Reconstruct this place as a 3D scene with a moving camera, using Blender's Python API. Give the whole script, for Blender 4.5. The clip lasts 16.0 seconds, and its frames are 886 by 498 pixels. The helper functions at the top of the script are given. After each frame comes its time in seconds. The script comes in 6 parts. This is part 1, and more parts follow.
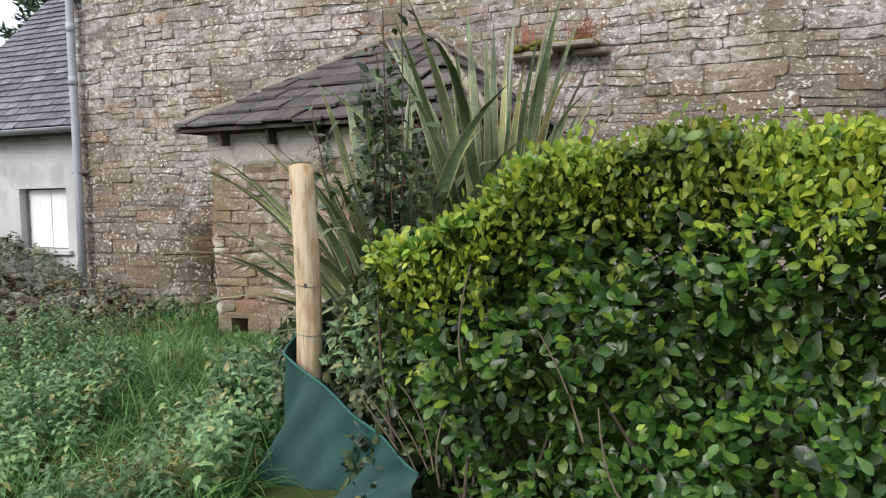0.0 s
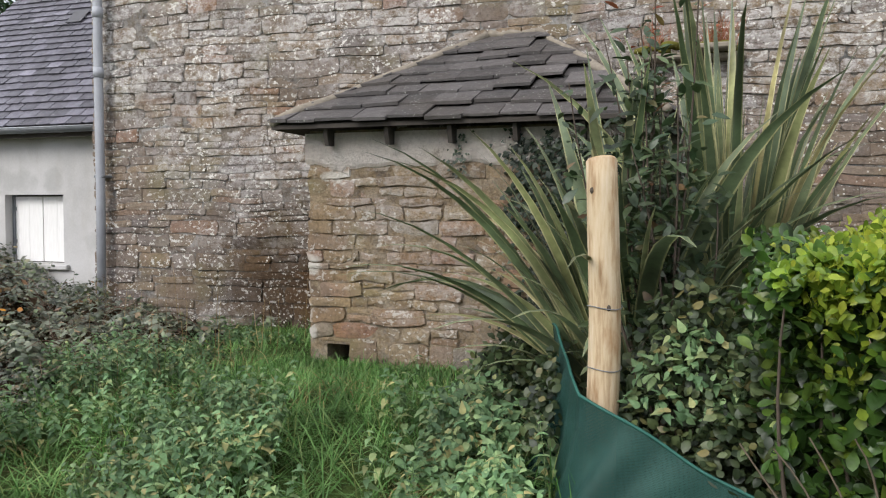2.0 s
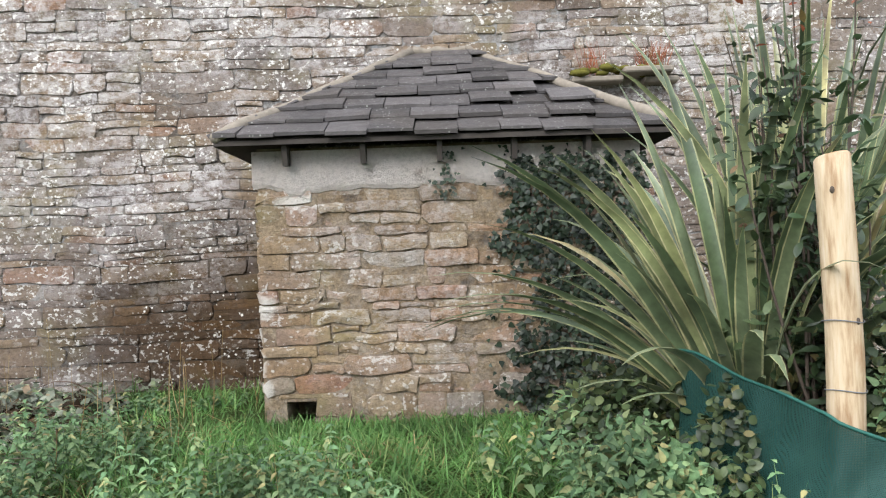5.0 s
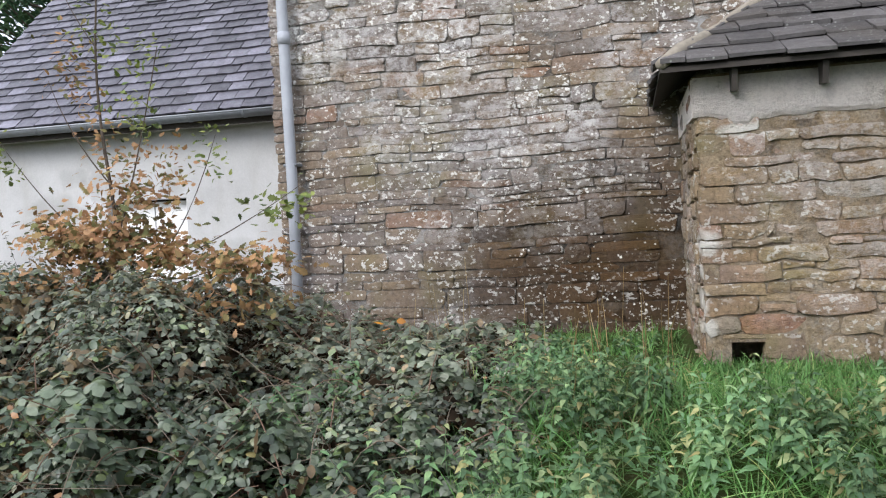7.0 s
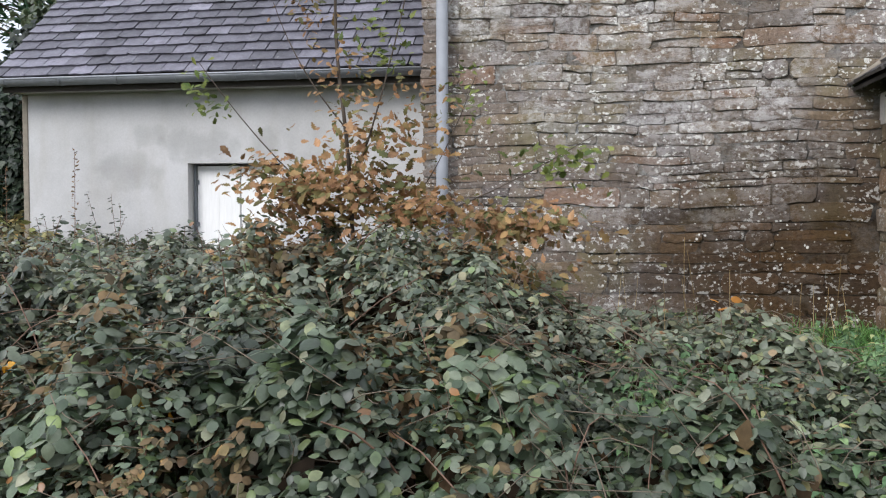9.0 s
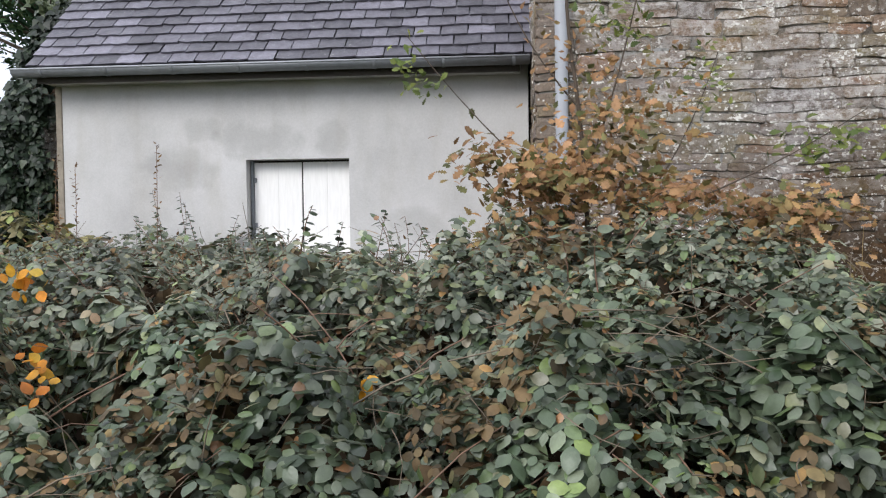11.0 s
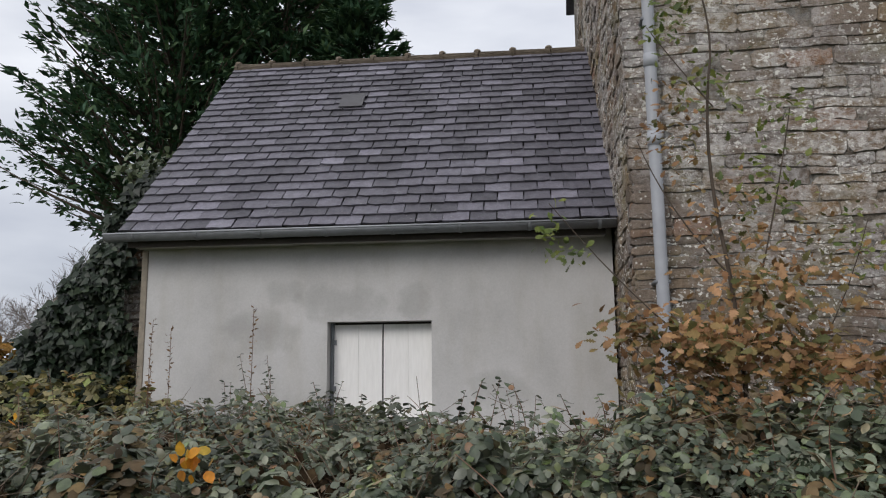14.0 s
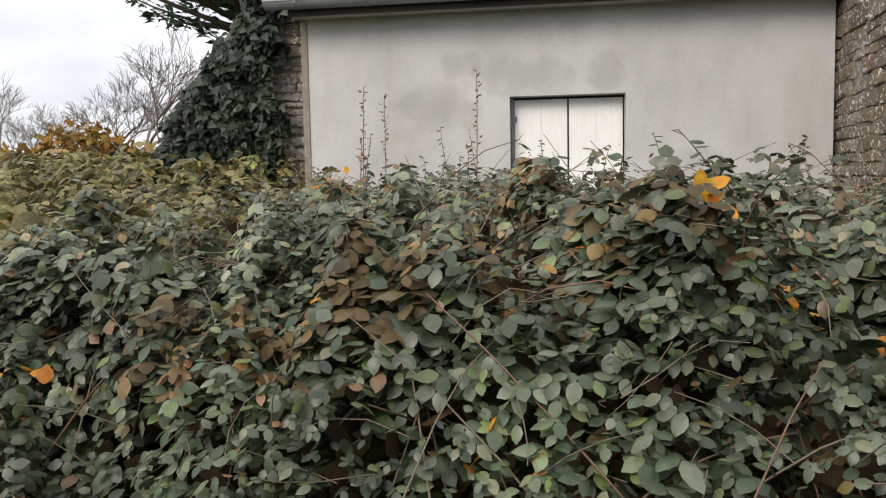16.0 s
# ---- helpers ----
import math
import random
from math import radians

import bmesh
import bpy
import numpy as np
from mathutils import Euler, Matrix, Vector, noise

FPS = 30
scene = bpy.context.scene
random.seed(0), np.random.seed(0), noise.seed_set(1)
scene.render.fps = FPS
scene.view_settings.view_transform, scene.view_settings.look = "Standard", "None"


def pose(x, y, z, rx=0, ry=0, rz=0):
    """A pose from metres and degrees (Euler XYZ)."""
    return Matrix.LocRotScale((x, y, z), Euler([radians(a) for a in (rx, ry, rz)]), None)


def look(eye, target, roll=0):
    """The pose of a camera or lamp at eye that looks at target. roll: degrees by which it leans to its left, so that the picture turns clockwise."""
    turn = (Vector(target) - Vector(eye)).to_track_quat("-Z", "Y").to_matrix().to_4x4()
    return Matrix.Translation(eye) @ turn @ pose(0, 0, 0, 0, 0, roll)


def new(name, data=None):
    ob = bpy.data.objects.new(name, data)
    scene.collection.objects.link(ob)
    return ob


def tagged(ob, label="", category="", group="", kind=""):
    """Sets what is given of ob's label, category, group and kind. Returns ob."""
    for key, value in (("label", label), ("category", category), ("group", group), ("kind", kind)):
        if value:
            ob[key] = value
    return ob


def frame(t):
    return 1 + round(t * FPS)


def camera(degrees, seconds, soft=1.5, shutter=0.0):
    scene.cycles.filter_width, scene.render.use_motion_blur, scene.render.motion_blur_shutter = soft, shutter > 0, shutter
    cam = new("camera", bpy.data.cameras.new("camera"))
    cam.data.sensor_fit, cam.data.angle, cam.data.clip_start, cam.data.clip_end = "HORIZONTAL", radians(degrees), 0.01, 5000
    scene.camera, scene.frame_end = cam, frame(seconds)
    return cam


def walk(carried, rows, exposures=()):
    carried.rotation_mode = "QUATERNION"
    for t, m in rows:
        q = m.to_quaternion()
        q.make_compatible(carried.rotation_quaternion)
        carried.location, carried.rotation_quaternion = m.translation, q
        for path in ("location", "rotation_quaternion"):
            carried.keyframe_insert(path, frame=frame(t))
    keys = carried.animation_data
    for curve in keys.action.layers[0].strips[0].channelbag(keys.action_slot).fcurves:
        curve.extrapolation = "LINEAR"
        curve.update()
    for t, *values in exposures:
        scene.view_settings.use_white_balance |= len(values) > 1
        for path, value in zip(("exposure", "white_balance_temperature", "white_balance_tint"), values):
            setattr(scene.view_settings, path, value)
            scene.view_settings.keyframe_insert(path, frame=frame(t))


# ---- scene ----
cam = camera(58.2, 16.0, soft=1.15)
METRES, EYE, TILT, LEAN, TURN = 11.5, 1.265, 0.0, 0.0, 24.6
ROWS = [
    (0.0, -0.0032, -0.0001, -0.0002, -0.13, -4.19, 0.97),
    (0.5, -0.0431, 0.0174, -0.0009, -1.34, -4.19, 1.07),
    (1.0, -0.0771, 0.0378, -0.0019, -0.96, -1.94, 0.90),
    (1.5, -0.1109, 0.0603, -0.0028, -3.06, -1.51, -0.20),
    (2.0, -0.1472, 0.0767, -0.0075, -5.60, -2.62, -0.24),
    (2.5, -0.1804, 0.1017, -0.0117, -7.86, -3.59, 0.23),
    (3.0, -0.2109, 0.1179, -0.0125, -12.86, -3.56, 0.51),
    (5.5, -0.3049, 0.1887, -0.0173, -25.14, 0.59, 2.02),
    (6.0, -0.3354, 0.2031, -0.0227, -21.84, -0.78, 2.31),
    (6.5, -0.3702, 0.2134, -0.0255, -16.21, -3.67, 2.44),
    (7.0, -0.4088, 0.2355, -0.0246, -11.06, -1.98, 2.85),
    (7.5, -0.4425, 0.2520, -0.0291, -12.43, -2.41, 2.55),
    (8.0, -0.4761, 0.2766, -0.0329, -12.82, -1.24, 2.01),
    (8.5, -0.5151, 0.3019, -0.0351, -11.84, -1.65, 0.81),
    (9.0, -0.5511, 0.3225, -0.0362, -14.88, -2.41, -0.17),
    (9.5, -0.5835, 0.3544, -0.0412, -16.37, -2.50, -0.43),
    (10.0, -0.6145, 0.3695, -0.0443, -18.97, -2.86, -0.28),
    (12.5, -0.7050, 0.4146, -0.0314, -19.95, 7.92, 0.86),
    (13.0, -0.7060, 0.4077, -0.0284, -18.83, 14.18, 1.67),
    (13.5, -0.7055, 0.4098, -0.0284, -18.51, 14.81, 1.43),
    (14.0, -0.7105, 0.4199, -0.0361, -18.08, 9.15, 0.49),
    (14.5, -0.7340, 0.4297, -0.0411, -18.38, 2.52, 1.30),
    (15.0, -0.7608, 0.4441, -0.0442, -16.58, -1.90, 2.18),
    (15.5, -0.7914, 0.4697, -0.0495, -15.01, -0.50, 2.17),
    (16.0, -0.8242, 0.5042, -0.0564, -16.25, -4.71, 1.09),
]
walk(cam, [(t, pose(0, 0, EYE, TILT, LEAN, TURN) @ pose(METRES * x, METRES * y, METRES * z, 90 + pitch, roll, yaw)) for t, x, y, z, yaw, pitch, roll in ROWS],
     [(0.0, 1.15, 6450, 10), (1.5, 0.98, 6500, 10), (3.0, 1.08, 6500, 10), (5.5, 1.5, 6200, 10), (7, 1.25, 6150, 10), (8.0, 0.95, 6150, 10), (10.0, 1.02, 6250, 10), (12.5, 0.97, 6300, 10), (13.5, 0.35, 6350, 10), (14.0, 0.2, 6500, 10), (14.5, 0.38, 6750, 10), (15.5, 0.7, 6850, 10), (16.0, 0.82, 6950, 10)])

# ---- world and sun: a bright overcast afternoon ----
SUN_EL, SUN_AZ = 33.0, 205.0
world = bpy.data.worlds.new("overcast")
scene.world = world
world.use_nodes = True
wn, wl = world.node_tree.nodes, world.node_tree.links
wn.clear()
w_out, w_bg = wn.new("ShaderNodeOutputWorld"), wn.new("ShaderNodeBackground")
w_sky = wn.new("ShaderNodeTexSky")
w_sky.sky_type, w_sky.sun_disc = "NISHITA", False
w_sky.sun_elevation, w_sky.sun_rotation = radians(SUN_EL), radians(SUN_AZ)
w_co, w_map, w_noise = wn.new("ShaderNodeTexCoord"), wn.new("ShaderNodeMapping"), wn.new("ShaderNodeTexNoise")
w_map.inputs["Scale"].default_value = (1.0, 1.0, 3.5)
w_noise.inputs["Scale"].default_value, w_noise.inputs["Detail"].default_value = 2.2, 5.0
w_ramp, w_mix = wn.new("ShaderNodeValToRGB"), wn.new("ShaderNodeMix")
w_ramp.color_ramp.elements[0].position, w_ramp.color_ramp.elements[0].color = 0.38, (7.0, 7.2, 7.8, 1)
w_ramp.color_ramp.elements[1].position, w_ramp.color_ramp.elements[1].color = 0.62, (10.2, 10.3, 10.5, 1)
w_mix.data_type = "RGBA"
w_mix.inputs["Factor"].default_value = 0.86
wl.new(w_co.outputs["Generated"], w_map.inputs["Vector"])
wl.new(w_map.outputs["Vector"], w_noise.inputs["Vector"])
wl.new(w_noise.outputs["Fac"], w_ramp.inputs["Fac"])
wl.new(w_sky.outputs["Color"], w_mix.inputs[6])
wl.new(w_ramp.outputs["Color"], w_mix.inputs[7])
# an overcast sky is brighter overhead than near the horizon
w_sep, w_grad, w_mul = wn.new("ShaderNodeSeparateXYZ"), wn.new("ShaderNodeValToRGB"), wn.new("ShaderNodeMix")
w_grad.color_ramp.elements[0].position, w_grad.color_ramp.elements[0].color = 0.0, (0.62, 0.64, 0.69, 1)
w_grad.color_ramp.elements[1].position, w_grad.color_ramp.elements[1].color = 0.75, (1.17, 1.17, 1.17, 1)
w_mul.data_type, w_mul.blend_type = "RGBA", "MULTIPLY"
w_mul.inputs["Factor"].default_value = 1.0
wl.new(w_co.outputs["Generated"], w_sep.inputs[0])
wl.new(w_sep.outputs["Z"], w_grad.inputs["Fac"])
wl.new(w_mix.outputs[2], w_mul.inputs[6])
wl.new(w_grad.outputs["Color"], w_mul.inputs[7])
wl.new(w_mul.outputs[2], w_bg.inputs["Color"])
w_bg.inputs["Strength"].default_value = 0.098
wl.new(w_bg.outputs["Background"], w_out.inputs["Surface"])

sun = new("sun", bpy.data.lights.new("sun", "SUN"))
sun.data.energy, sun.data.angle, sun.data.color = 1.2, radians(25), (1.0, 0.965, 0.92)
_az = radians(SUN_AZ)
sun.matrix_world = look((0, 0, 30), Vector((0, 0, 30)) - Vector((math.sin(_az) * math.cos(radians(SUN_EL)), math.cos(_az) * math.cos(radians(SUN_EL)), math.sin(radians(SUN_EL)))))


# ---- materials ----
class Mat:
    """A small builder for node materials."""

    def __init__(self, name, rough=0.8, metal=0.0, spec=0.4):
        self.m = bpy.data.materials.new(name)
        self.m.use_nodes = True
        self.n, self.l = self.m.node_tree.nodes, self.m.node_tree.links
        self.b = self.n["Principled BSDF"]
        self.b.inputs["Roughness"].default_value = rough
        self.b.inputs["Metallic"].default_value = metal
        self.b.inputs["Specular IOR Level"].default_value = spec
        self.pos = self.n.new("ShaderNodeNewGeometry")
        self.info = self.n.new("ShaderNodeObjectInfo")

    def link(self, a, b):
        self.l.new(a, b)

    def noise(self, scale, detail=4.0, rough=0.55, stretch=None, source=None):
        src = source or self.pos.outputs["Position"]
        if stretch:
            mp = self.n.new("ShaderNodeMapping")
            mp.inputs["Scale"].default_value = stretch
            self.link(src, mp.inputs["Vector"])
            src = mp.outputs["Vector"]
        t = self.n.new("ShaderNodeTexNoise")
        t.inputs["Scale"].default_value, t.inputs["Detail"].default_value, t.inputs["Roughness"].default_value = scale, detail, rough
        self.link(src, t.inputs["Vector"])
        return t.outputs["Fac"]

    def cells(self, scale):
        t = self.n.new("ShaderNodeTexVoronoi")
        t.inputs["Scale"].default_value = scale
        self.link(self.pos.outputs["Position"], t.inputs["Vector"])
        return t.outputs["Distance"]

    def ramp(self, fac, *stops):
        r = self.n.new("ShaderNodeValToRGB")
        e = r.color_ramp.elements
        while len(e) < len(stops):
            e.new(0.5)
        for el, (p, c) in zip(e, stops):
            el.position = p
            el.color = (c, c, c, 1) if isinstance(c, (int, float)) else (*c, 1)
        self.link(fac, r.inputs["Fac"])
        return r.outputs["Color"]

    def mix(self, fac, a, b, how="MIX"):
        x = self.n.new("ShaderNodeMix")
        x.data_type, x.blend_type = "RGBA", how
        for sock, v in ((x.inputs["Factor"], fac), (x.inputs[6], a), (x.inputs[7], b)):
            if isinstance(v, (int, float)):
                sock.default_value = v
            elif isinstance(v, tuple):
                sock.default_value = (*v, 1)
            else:
                self.link(v, sock)
        return x.outputs[2]

    def math(self, op, a, b):
        x = self.n.new("ShaderNodeMath")
        x.operation = op
        for sock, v in zip(x.inputs, (a, b)):
            if isinstance(v, (int, float)):
                sock.default_value = v
            else:
                self.link(v, sock)
        return x.outputs[0]

    def blob(self, centre, radii, wobble=0.5, scale=2.0):
        """1 inside a wobbly ellipsoid, 0 outside."""
        s = self.n.new("ShaderNodeVectorMath")
        s.operation = "SUBTRACT"
        self.link(self.pos.outputs["Position"], s.inputs[0])
        s.inputs[1].default_value = centre
        d = self.n.new("ShaderNodeVectorMath")
        d.operation = "DIVIDE"
        self.link(s.outputs[0], d.inputs[0])
        d.inputs[1].default_value = radii
        ln = self.n.new("ShaderNodeVectorMath")
        ln.operation = "LENGTH"
        self.link(d.outputs[0], ln.inputs[0])
        dist = self.math("ADD", ln.outputs["Value"], self.math("MULTIPLY", self.math("SUBTRACT", self.noise(scale, 5), 0.5), wobble * 2))
        return self.ramp(dist, (0.3, 1.0), (0.68, 0.65), (1.15, 0.0))

    def bump(self, height, strength=0.5, dist=0.01):
        b = self.n.new("ShaderNodeBump")
        b.inputs["Strength"].default_value, b.inputs["Distance"].default_value = strength, dist
        self.link(height, b.inputs["Height"])
        self.link(b.outputs["Normal"], self.b.inputs["Normal"])
        return self

    def done(self, colour):
        if isinstance(colour, tuple):
            self.b.inputs["Base Color"].default_value = (*colour, 1)
        else:
            self.link(colour, self.b.inputs["Base Color"])
        return self.m


TALL_STONES = ((0.0, (0.075, 0.058, 0.047)), (0.2, (0.17, 0.130, 0.096)), (0.4, (0.27, 0.195, 0.118)), (0.6, (0.145, 0.125, 0.12)), (0.78, (0.225, 0.19, 0.17)), (0.93, (0.21, 0.15, 0.10)), (1.0, (0.25, 0.125, 0.07)))
OCHRE_STONES = ((0.0, (0.092, 0.064, 0.041)), (0.2, (0.244, 0.174, 0.097)), (0.42, (0.311, 0.244, 0.151)), (0.6, (0.176, 0.124, 0.077)), (0.75, (0.286, 0.174, 0.101)), (0.9, (0.252, 0.231, 0.194)), (1.0, (0.277, 0.122, 0.065)))


def stone_material(name, lichen, warm, island=False, stain=None, limed=(), tones=TALL_STONES):
    k = Mat(name, 0.93, spec=0.15)
    rnd = k.pos.outputs["Random Per Island"] if island else k.info.outputs["Random"]
    base = k.ramp(rnd, *tones)
    base = k.mix(0.33, base, k.ramp(k.noise(1.3, 3), (0.35, (0.245, 0.215, 0.205)), (0.65, warm)))
    grain = k.noise(30, 9, 0.8)
    base = k.mix(0.8, base, k.ramp(grain, (0.30, (0.16, 0.15, 0.15)), (0.46, (0.80, 0.78, 0.76)), (0.72, (1.45, 1.4, 1.35))), "MULTIPLY")
    # iron and soot blotches of hand size
    base = k.mix(k.ramp(k.noise(5.5, 5), (0.56, 0.0), (0.70, 0.55)), base, (0.16, 0.115, 0.08))
    # yellow-green algae film
    base = k.mix(k.ramp(k.noise(2.1, 6), (0.52, 0.0), (0.68, 0.45)), base, (0.21, 0.19, 0.085))
    if stain:
        wet = k.blob(*stain)
        base = k.mix(wet, base, k.mix(1.0, base, (0.36, 0.28, 0.19), "MULTIPLY"))
    # pale crusts of lichen: a wide film, and small round spots
    film = k.math("MULTIPLY", k.ramp(k.noise(0.75, 5), (0.45, 0.08), (0.58, 1.0)), k.ramp(k.noise(11, 9, 0.8, (1.0, 1.0, 1.5)), (0.43, 0.0), (0.56, 0.95)))
    film = k.math("MULTIPLY", film, lichen)
    if stain:
        film = k.math("MULTIPLY", film, k.math("SUBTRACT", 1.0, k.math("MULTIPLY", wet, 0.85)))
    base = k.mix(k.math("MULTIPLY", film, 0.7), base, (0.62, 0.595, 0.58))
    speck = k.math("ADD", k.cells(24), k.math("MULTIPLY", k.math("SUBTRACT", k.noise(13, 5, 0.7), 0.5), 1.1))
    spot = k.math("MULTIPLY", k.ramp(speck, (0.10, 1.0), (0.22, 0.0)), k.ramp(k.noise(3.1, 4), (0.44, 0.0), (0.56, 1.0)))
    fleck = k.math("MULTIPLY", k.ramp(k.noise(24, 4, 0.6, (0.9, 1.0, 1.2)), (0.575, 0.0), (0.605, 1.0)), k.ramp(k.noise(1.9, 5), (0.40, 0.0), (0.55, 0.9)))
    if stain:
        fleck = k.math("MULTIPLY", fleck, k.math("SUBTRACT", 1.0, k.math("MULTIPLY", wet, 0.5)))
    spot = k.math("MAXIMUM", spot, fleck)
    spot = k.math("MULTIPLY", spot, min(1.0, lichen * 1.1))
    base = k.mix(spot, base, (0.72, 0.70, 0.655))
    for centre, radii in limed:
        base = k.mix(k.math("MULTIPLY", k.blob(centre, radii, 0.7, 14.0), 0.8), base, (0.60, 0.57, 0.52))
    k.bump(k.mix(0.35, k.noise(16, 9, 0.75), k.noise(90, 4)), 1.0, 0.035)
    return k.done(base)


WET_PATCH = ((-5.6, 7.4, 0.40), (2.0, 1.0, 1.35), 0.4, 1.6)
M_STONE = stone_material("weathered_sandstone", 1.0, (0.265, 0.205, 0.145), False, WET_PATCH)
M_STONE_I = stone_material("weathered_sandstone_far", 1.0, (0.265, 0.205, 0.145), True, WET_PATCH)
LIMED = tuple(((x, 5.78, z), (w, 0.3, h)) for x, z, w, h in ((-4.97, 0.76, 0.10, 0.10), (-5.0, 0.40, 0.06, 0.09), (-4.98, 0.22, 0.07, 0.10), (-5.02, 0.58, 0.04, 0.06), (-4.72, 1.46, 0.25, 0.05)))
M_STONE_A = stone_material("ochre_sandstone", 0.45, (0.34, 0.24, 0.14), limed=LIMED, tones=OCHRE_STONES)
M_STONE_AI = stone_material("ochre_sandstone_side", 0.4, (0.34, 0.24, 0.14), True, tones=OCHRE_STONES)


def mortar_material(lichen=1.0, stain=None, tones=((0.36, (0.05, 0.041, 0.034)), (0.47, (0.17, 0.142, 0.115)), (0.66, (0.30, 0.26, 0.22)))):
    k = Mat("earth_mortar", 1.0, spec=0.1)
    c = k.ramp(k.noise(4, 8, 0.7), *tones)
    c = k.mix(0.8, c, k.ramp(k.noise(38, 6, 0.75), (0.3, 0.35), (0.7, 1.4)), "MULTIPLY")
    film = k.math("MULTIPLY", k.ramp(k.noise(0.85, 4), (0.38, 0.1), (0.56, 0.9)), k.ramp(k.noise(11, 9, 0.78), (0.42, 0.0), (0.58, 0.75)))
    if stain:
        wet = k.blob(*stain)
        c = k.mix(wet, c, k.mix(1.0, c, (0.36, 0.28, 0.19), "MULTIPLY"))
        film = k.math("MULTIPLY", film, k.math("SUBTRACT", 1.0, k.math("MULTIPLY", wet, 0.85)))
    c = k.mix(k.math("MULTIPLY", film, lichen), c, (0.44, 0.45, 0.45))
    k.bump(k.noise(30, 8, 0.75), 1.0, 0.03)
    return k.done(c)


def render_material():
    k = Mat("cement_render", 0.92, spec=0.2)
    c = k.ramp(k.noise(0.9, 6, 0.6), (0.3, (0.375, 0.365, 0.36)), (0.5, (0.475, 0.465, 0.46)), (0.75, (0.56, 0.55, 0.55)))
    c = k.mix(0.35, c, k.ramp(k.noise(60, 5, 0.7), (0.3, 0.75), (0.7, 1.12)), "MULTIPLY")
    for centre, radii, amount in (((-11.35, 8.8, 1.58), (0.55, 1, 0.20), 0.6), ((-10.62, 8.8, 1.58), (0.22, 1, 0.20), 0.55), ((-12.15, 8.8, 1.33), (0.42, 1, 0.22), 0.55), ((-11.95, 8.8, 1.72), (0.25, 1, 0.14), 0.5), ((-9.75, 8.8, 0.72), (0.35, 1, 0.20), 0.45)):
        f = k.math("MULTIPLY", k.blob(centre, radii, 0.9, 4.0), amount * 0.6)
        c = k.mix(f, c, (0.20, 0.195, 0.18))
    # faint runs of water down the wall
    run = k.ramp(k.noise(1.6, 6, 0.65, (1.6, 1.0, 0.35)), (0.50, 0.0), (0.75, 0.4))
    c = k.mix(run, c, (0.33, 0.30, 0.25))
    k.bump(k.noise(90, 6, 0.7), 0.35, 0.006)
    return k.done(c)


def slate_material(name, dark, tint, island=False, spots=0.50):
    k = Mat(name, 0.55, spec=0.45)
    rnd = k.pos.outputs["Random Per Island"] if island else k.info.outputs["Random"]
    c = k.ramp(rnd, (0.0, tuple(v * 0.65 for v in tint)), (0.5, tint), (0.85, tuple(v * 1.35 for v in tint)), (1.0, tuple(v * 1.9 for v in tint)))
    c = k.mix(0.7, c, k.ramp(k.noise(14, 7, 0.7), (0.3, 0.62), (0.7, 1.3)), "MULTIPLY")
    c = k.mix(0.6, c, k.ramp(k.noise(70, 4, 0.7), (0.3, 0.55), (0.7, 1.4)), "MULTIPLY")
    c = k.mix(k.ramp(k.noise(1.4, 5), (0.50, 0.0), (0.72, 0.55)), c, dark)
    c = k.mix(k.math("MULTIPLY", k.ramp(k.cells(23), (0.08, 1.0), (0.2, 0.0)), k.ramp(k.noise(2.7, 4), (spots, 0.0), (spots + 0.16, 0.8))), c, (0.40, 0.41, 0.38))
    k.link(k.ramp(k.noise(9, 5), (0.3, 0.42), (0.7, 0.75)), k.b.inputs["Roughness"])
    k.bump(k.noise(45, 7, 0.7), 0.5, 0.006)
    return k.done(c)


def leaf_material(name, stops, rough=0.5, trans=0.25, spec=0.4, mottle=30, single=False):
    k = Mat(name, rough, spec=spec)
    c = k.ramp(k.info.outputs["Random"] if single else k.pos.outputs["Random Per Island"], *stops)
    c = k.mix(0.7, c, k.ramp(k.noise(mottle, 5, 0.65), (0.3, 0.6), (0.7, 1.35)), "MULTIPLY")
    c = k.mix(0.7, c, k.ramp(k.noise(2.3, 5), (0.36, 0.30), (0.64, 1.65)), "MULTIPLY")
    k.bump(k.noise(mottle * 2.2, 3), 0.35, 0.004)
    m = k.done(c)
    tr, ad, out = k.n.new("ShaderNodeBsdfTranslucent"), k.n.new("ShaderNodeMixShader"), k.n["Material Output"]
    ad.inputs[0].default_value = trans
    k.link(c, tr.inputs["Color"])
    k.link(k.b.outputs[0], ad.inputs[1])
    k.link(tr.outputs[0], ad.inputs[2])
    k.link(ad.outputs[0], out.inputs["Surface"])
    return m


def plain(name, colour, rough=0.6, metal=0.0, scale=20, amount=0.3, bump=0.2, spec=0.4, stretch=None):
    k = Mat(name, rough, metal, spec)
    f = k.noise(scale, 6, 0.6, stretch)
    c = k.mix(amount, colour, k.ramp(f, (0.3, tuple(v * 0.45 for v in colour)), (0.7, tuple(min(1, v * 1.4) for v in colour))))
    c = k.mix(amount * 0.7, c, k.ramp(k.noise(scale * 0.12, 4), (0.35, tuple(v * 0.6 for v in colour)), (0.65, colour)))
    k.bump(f, bump, 0.004)
    return k.done(c)


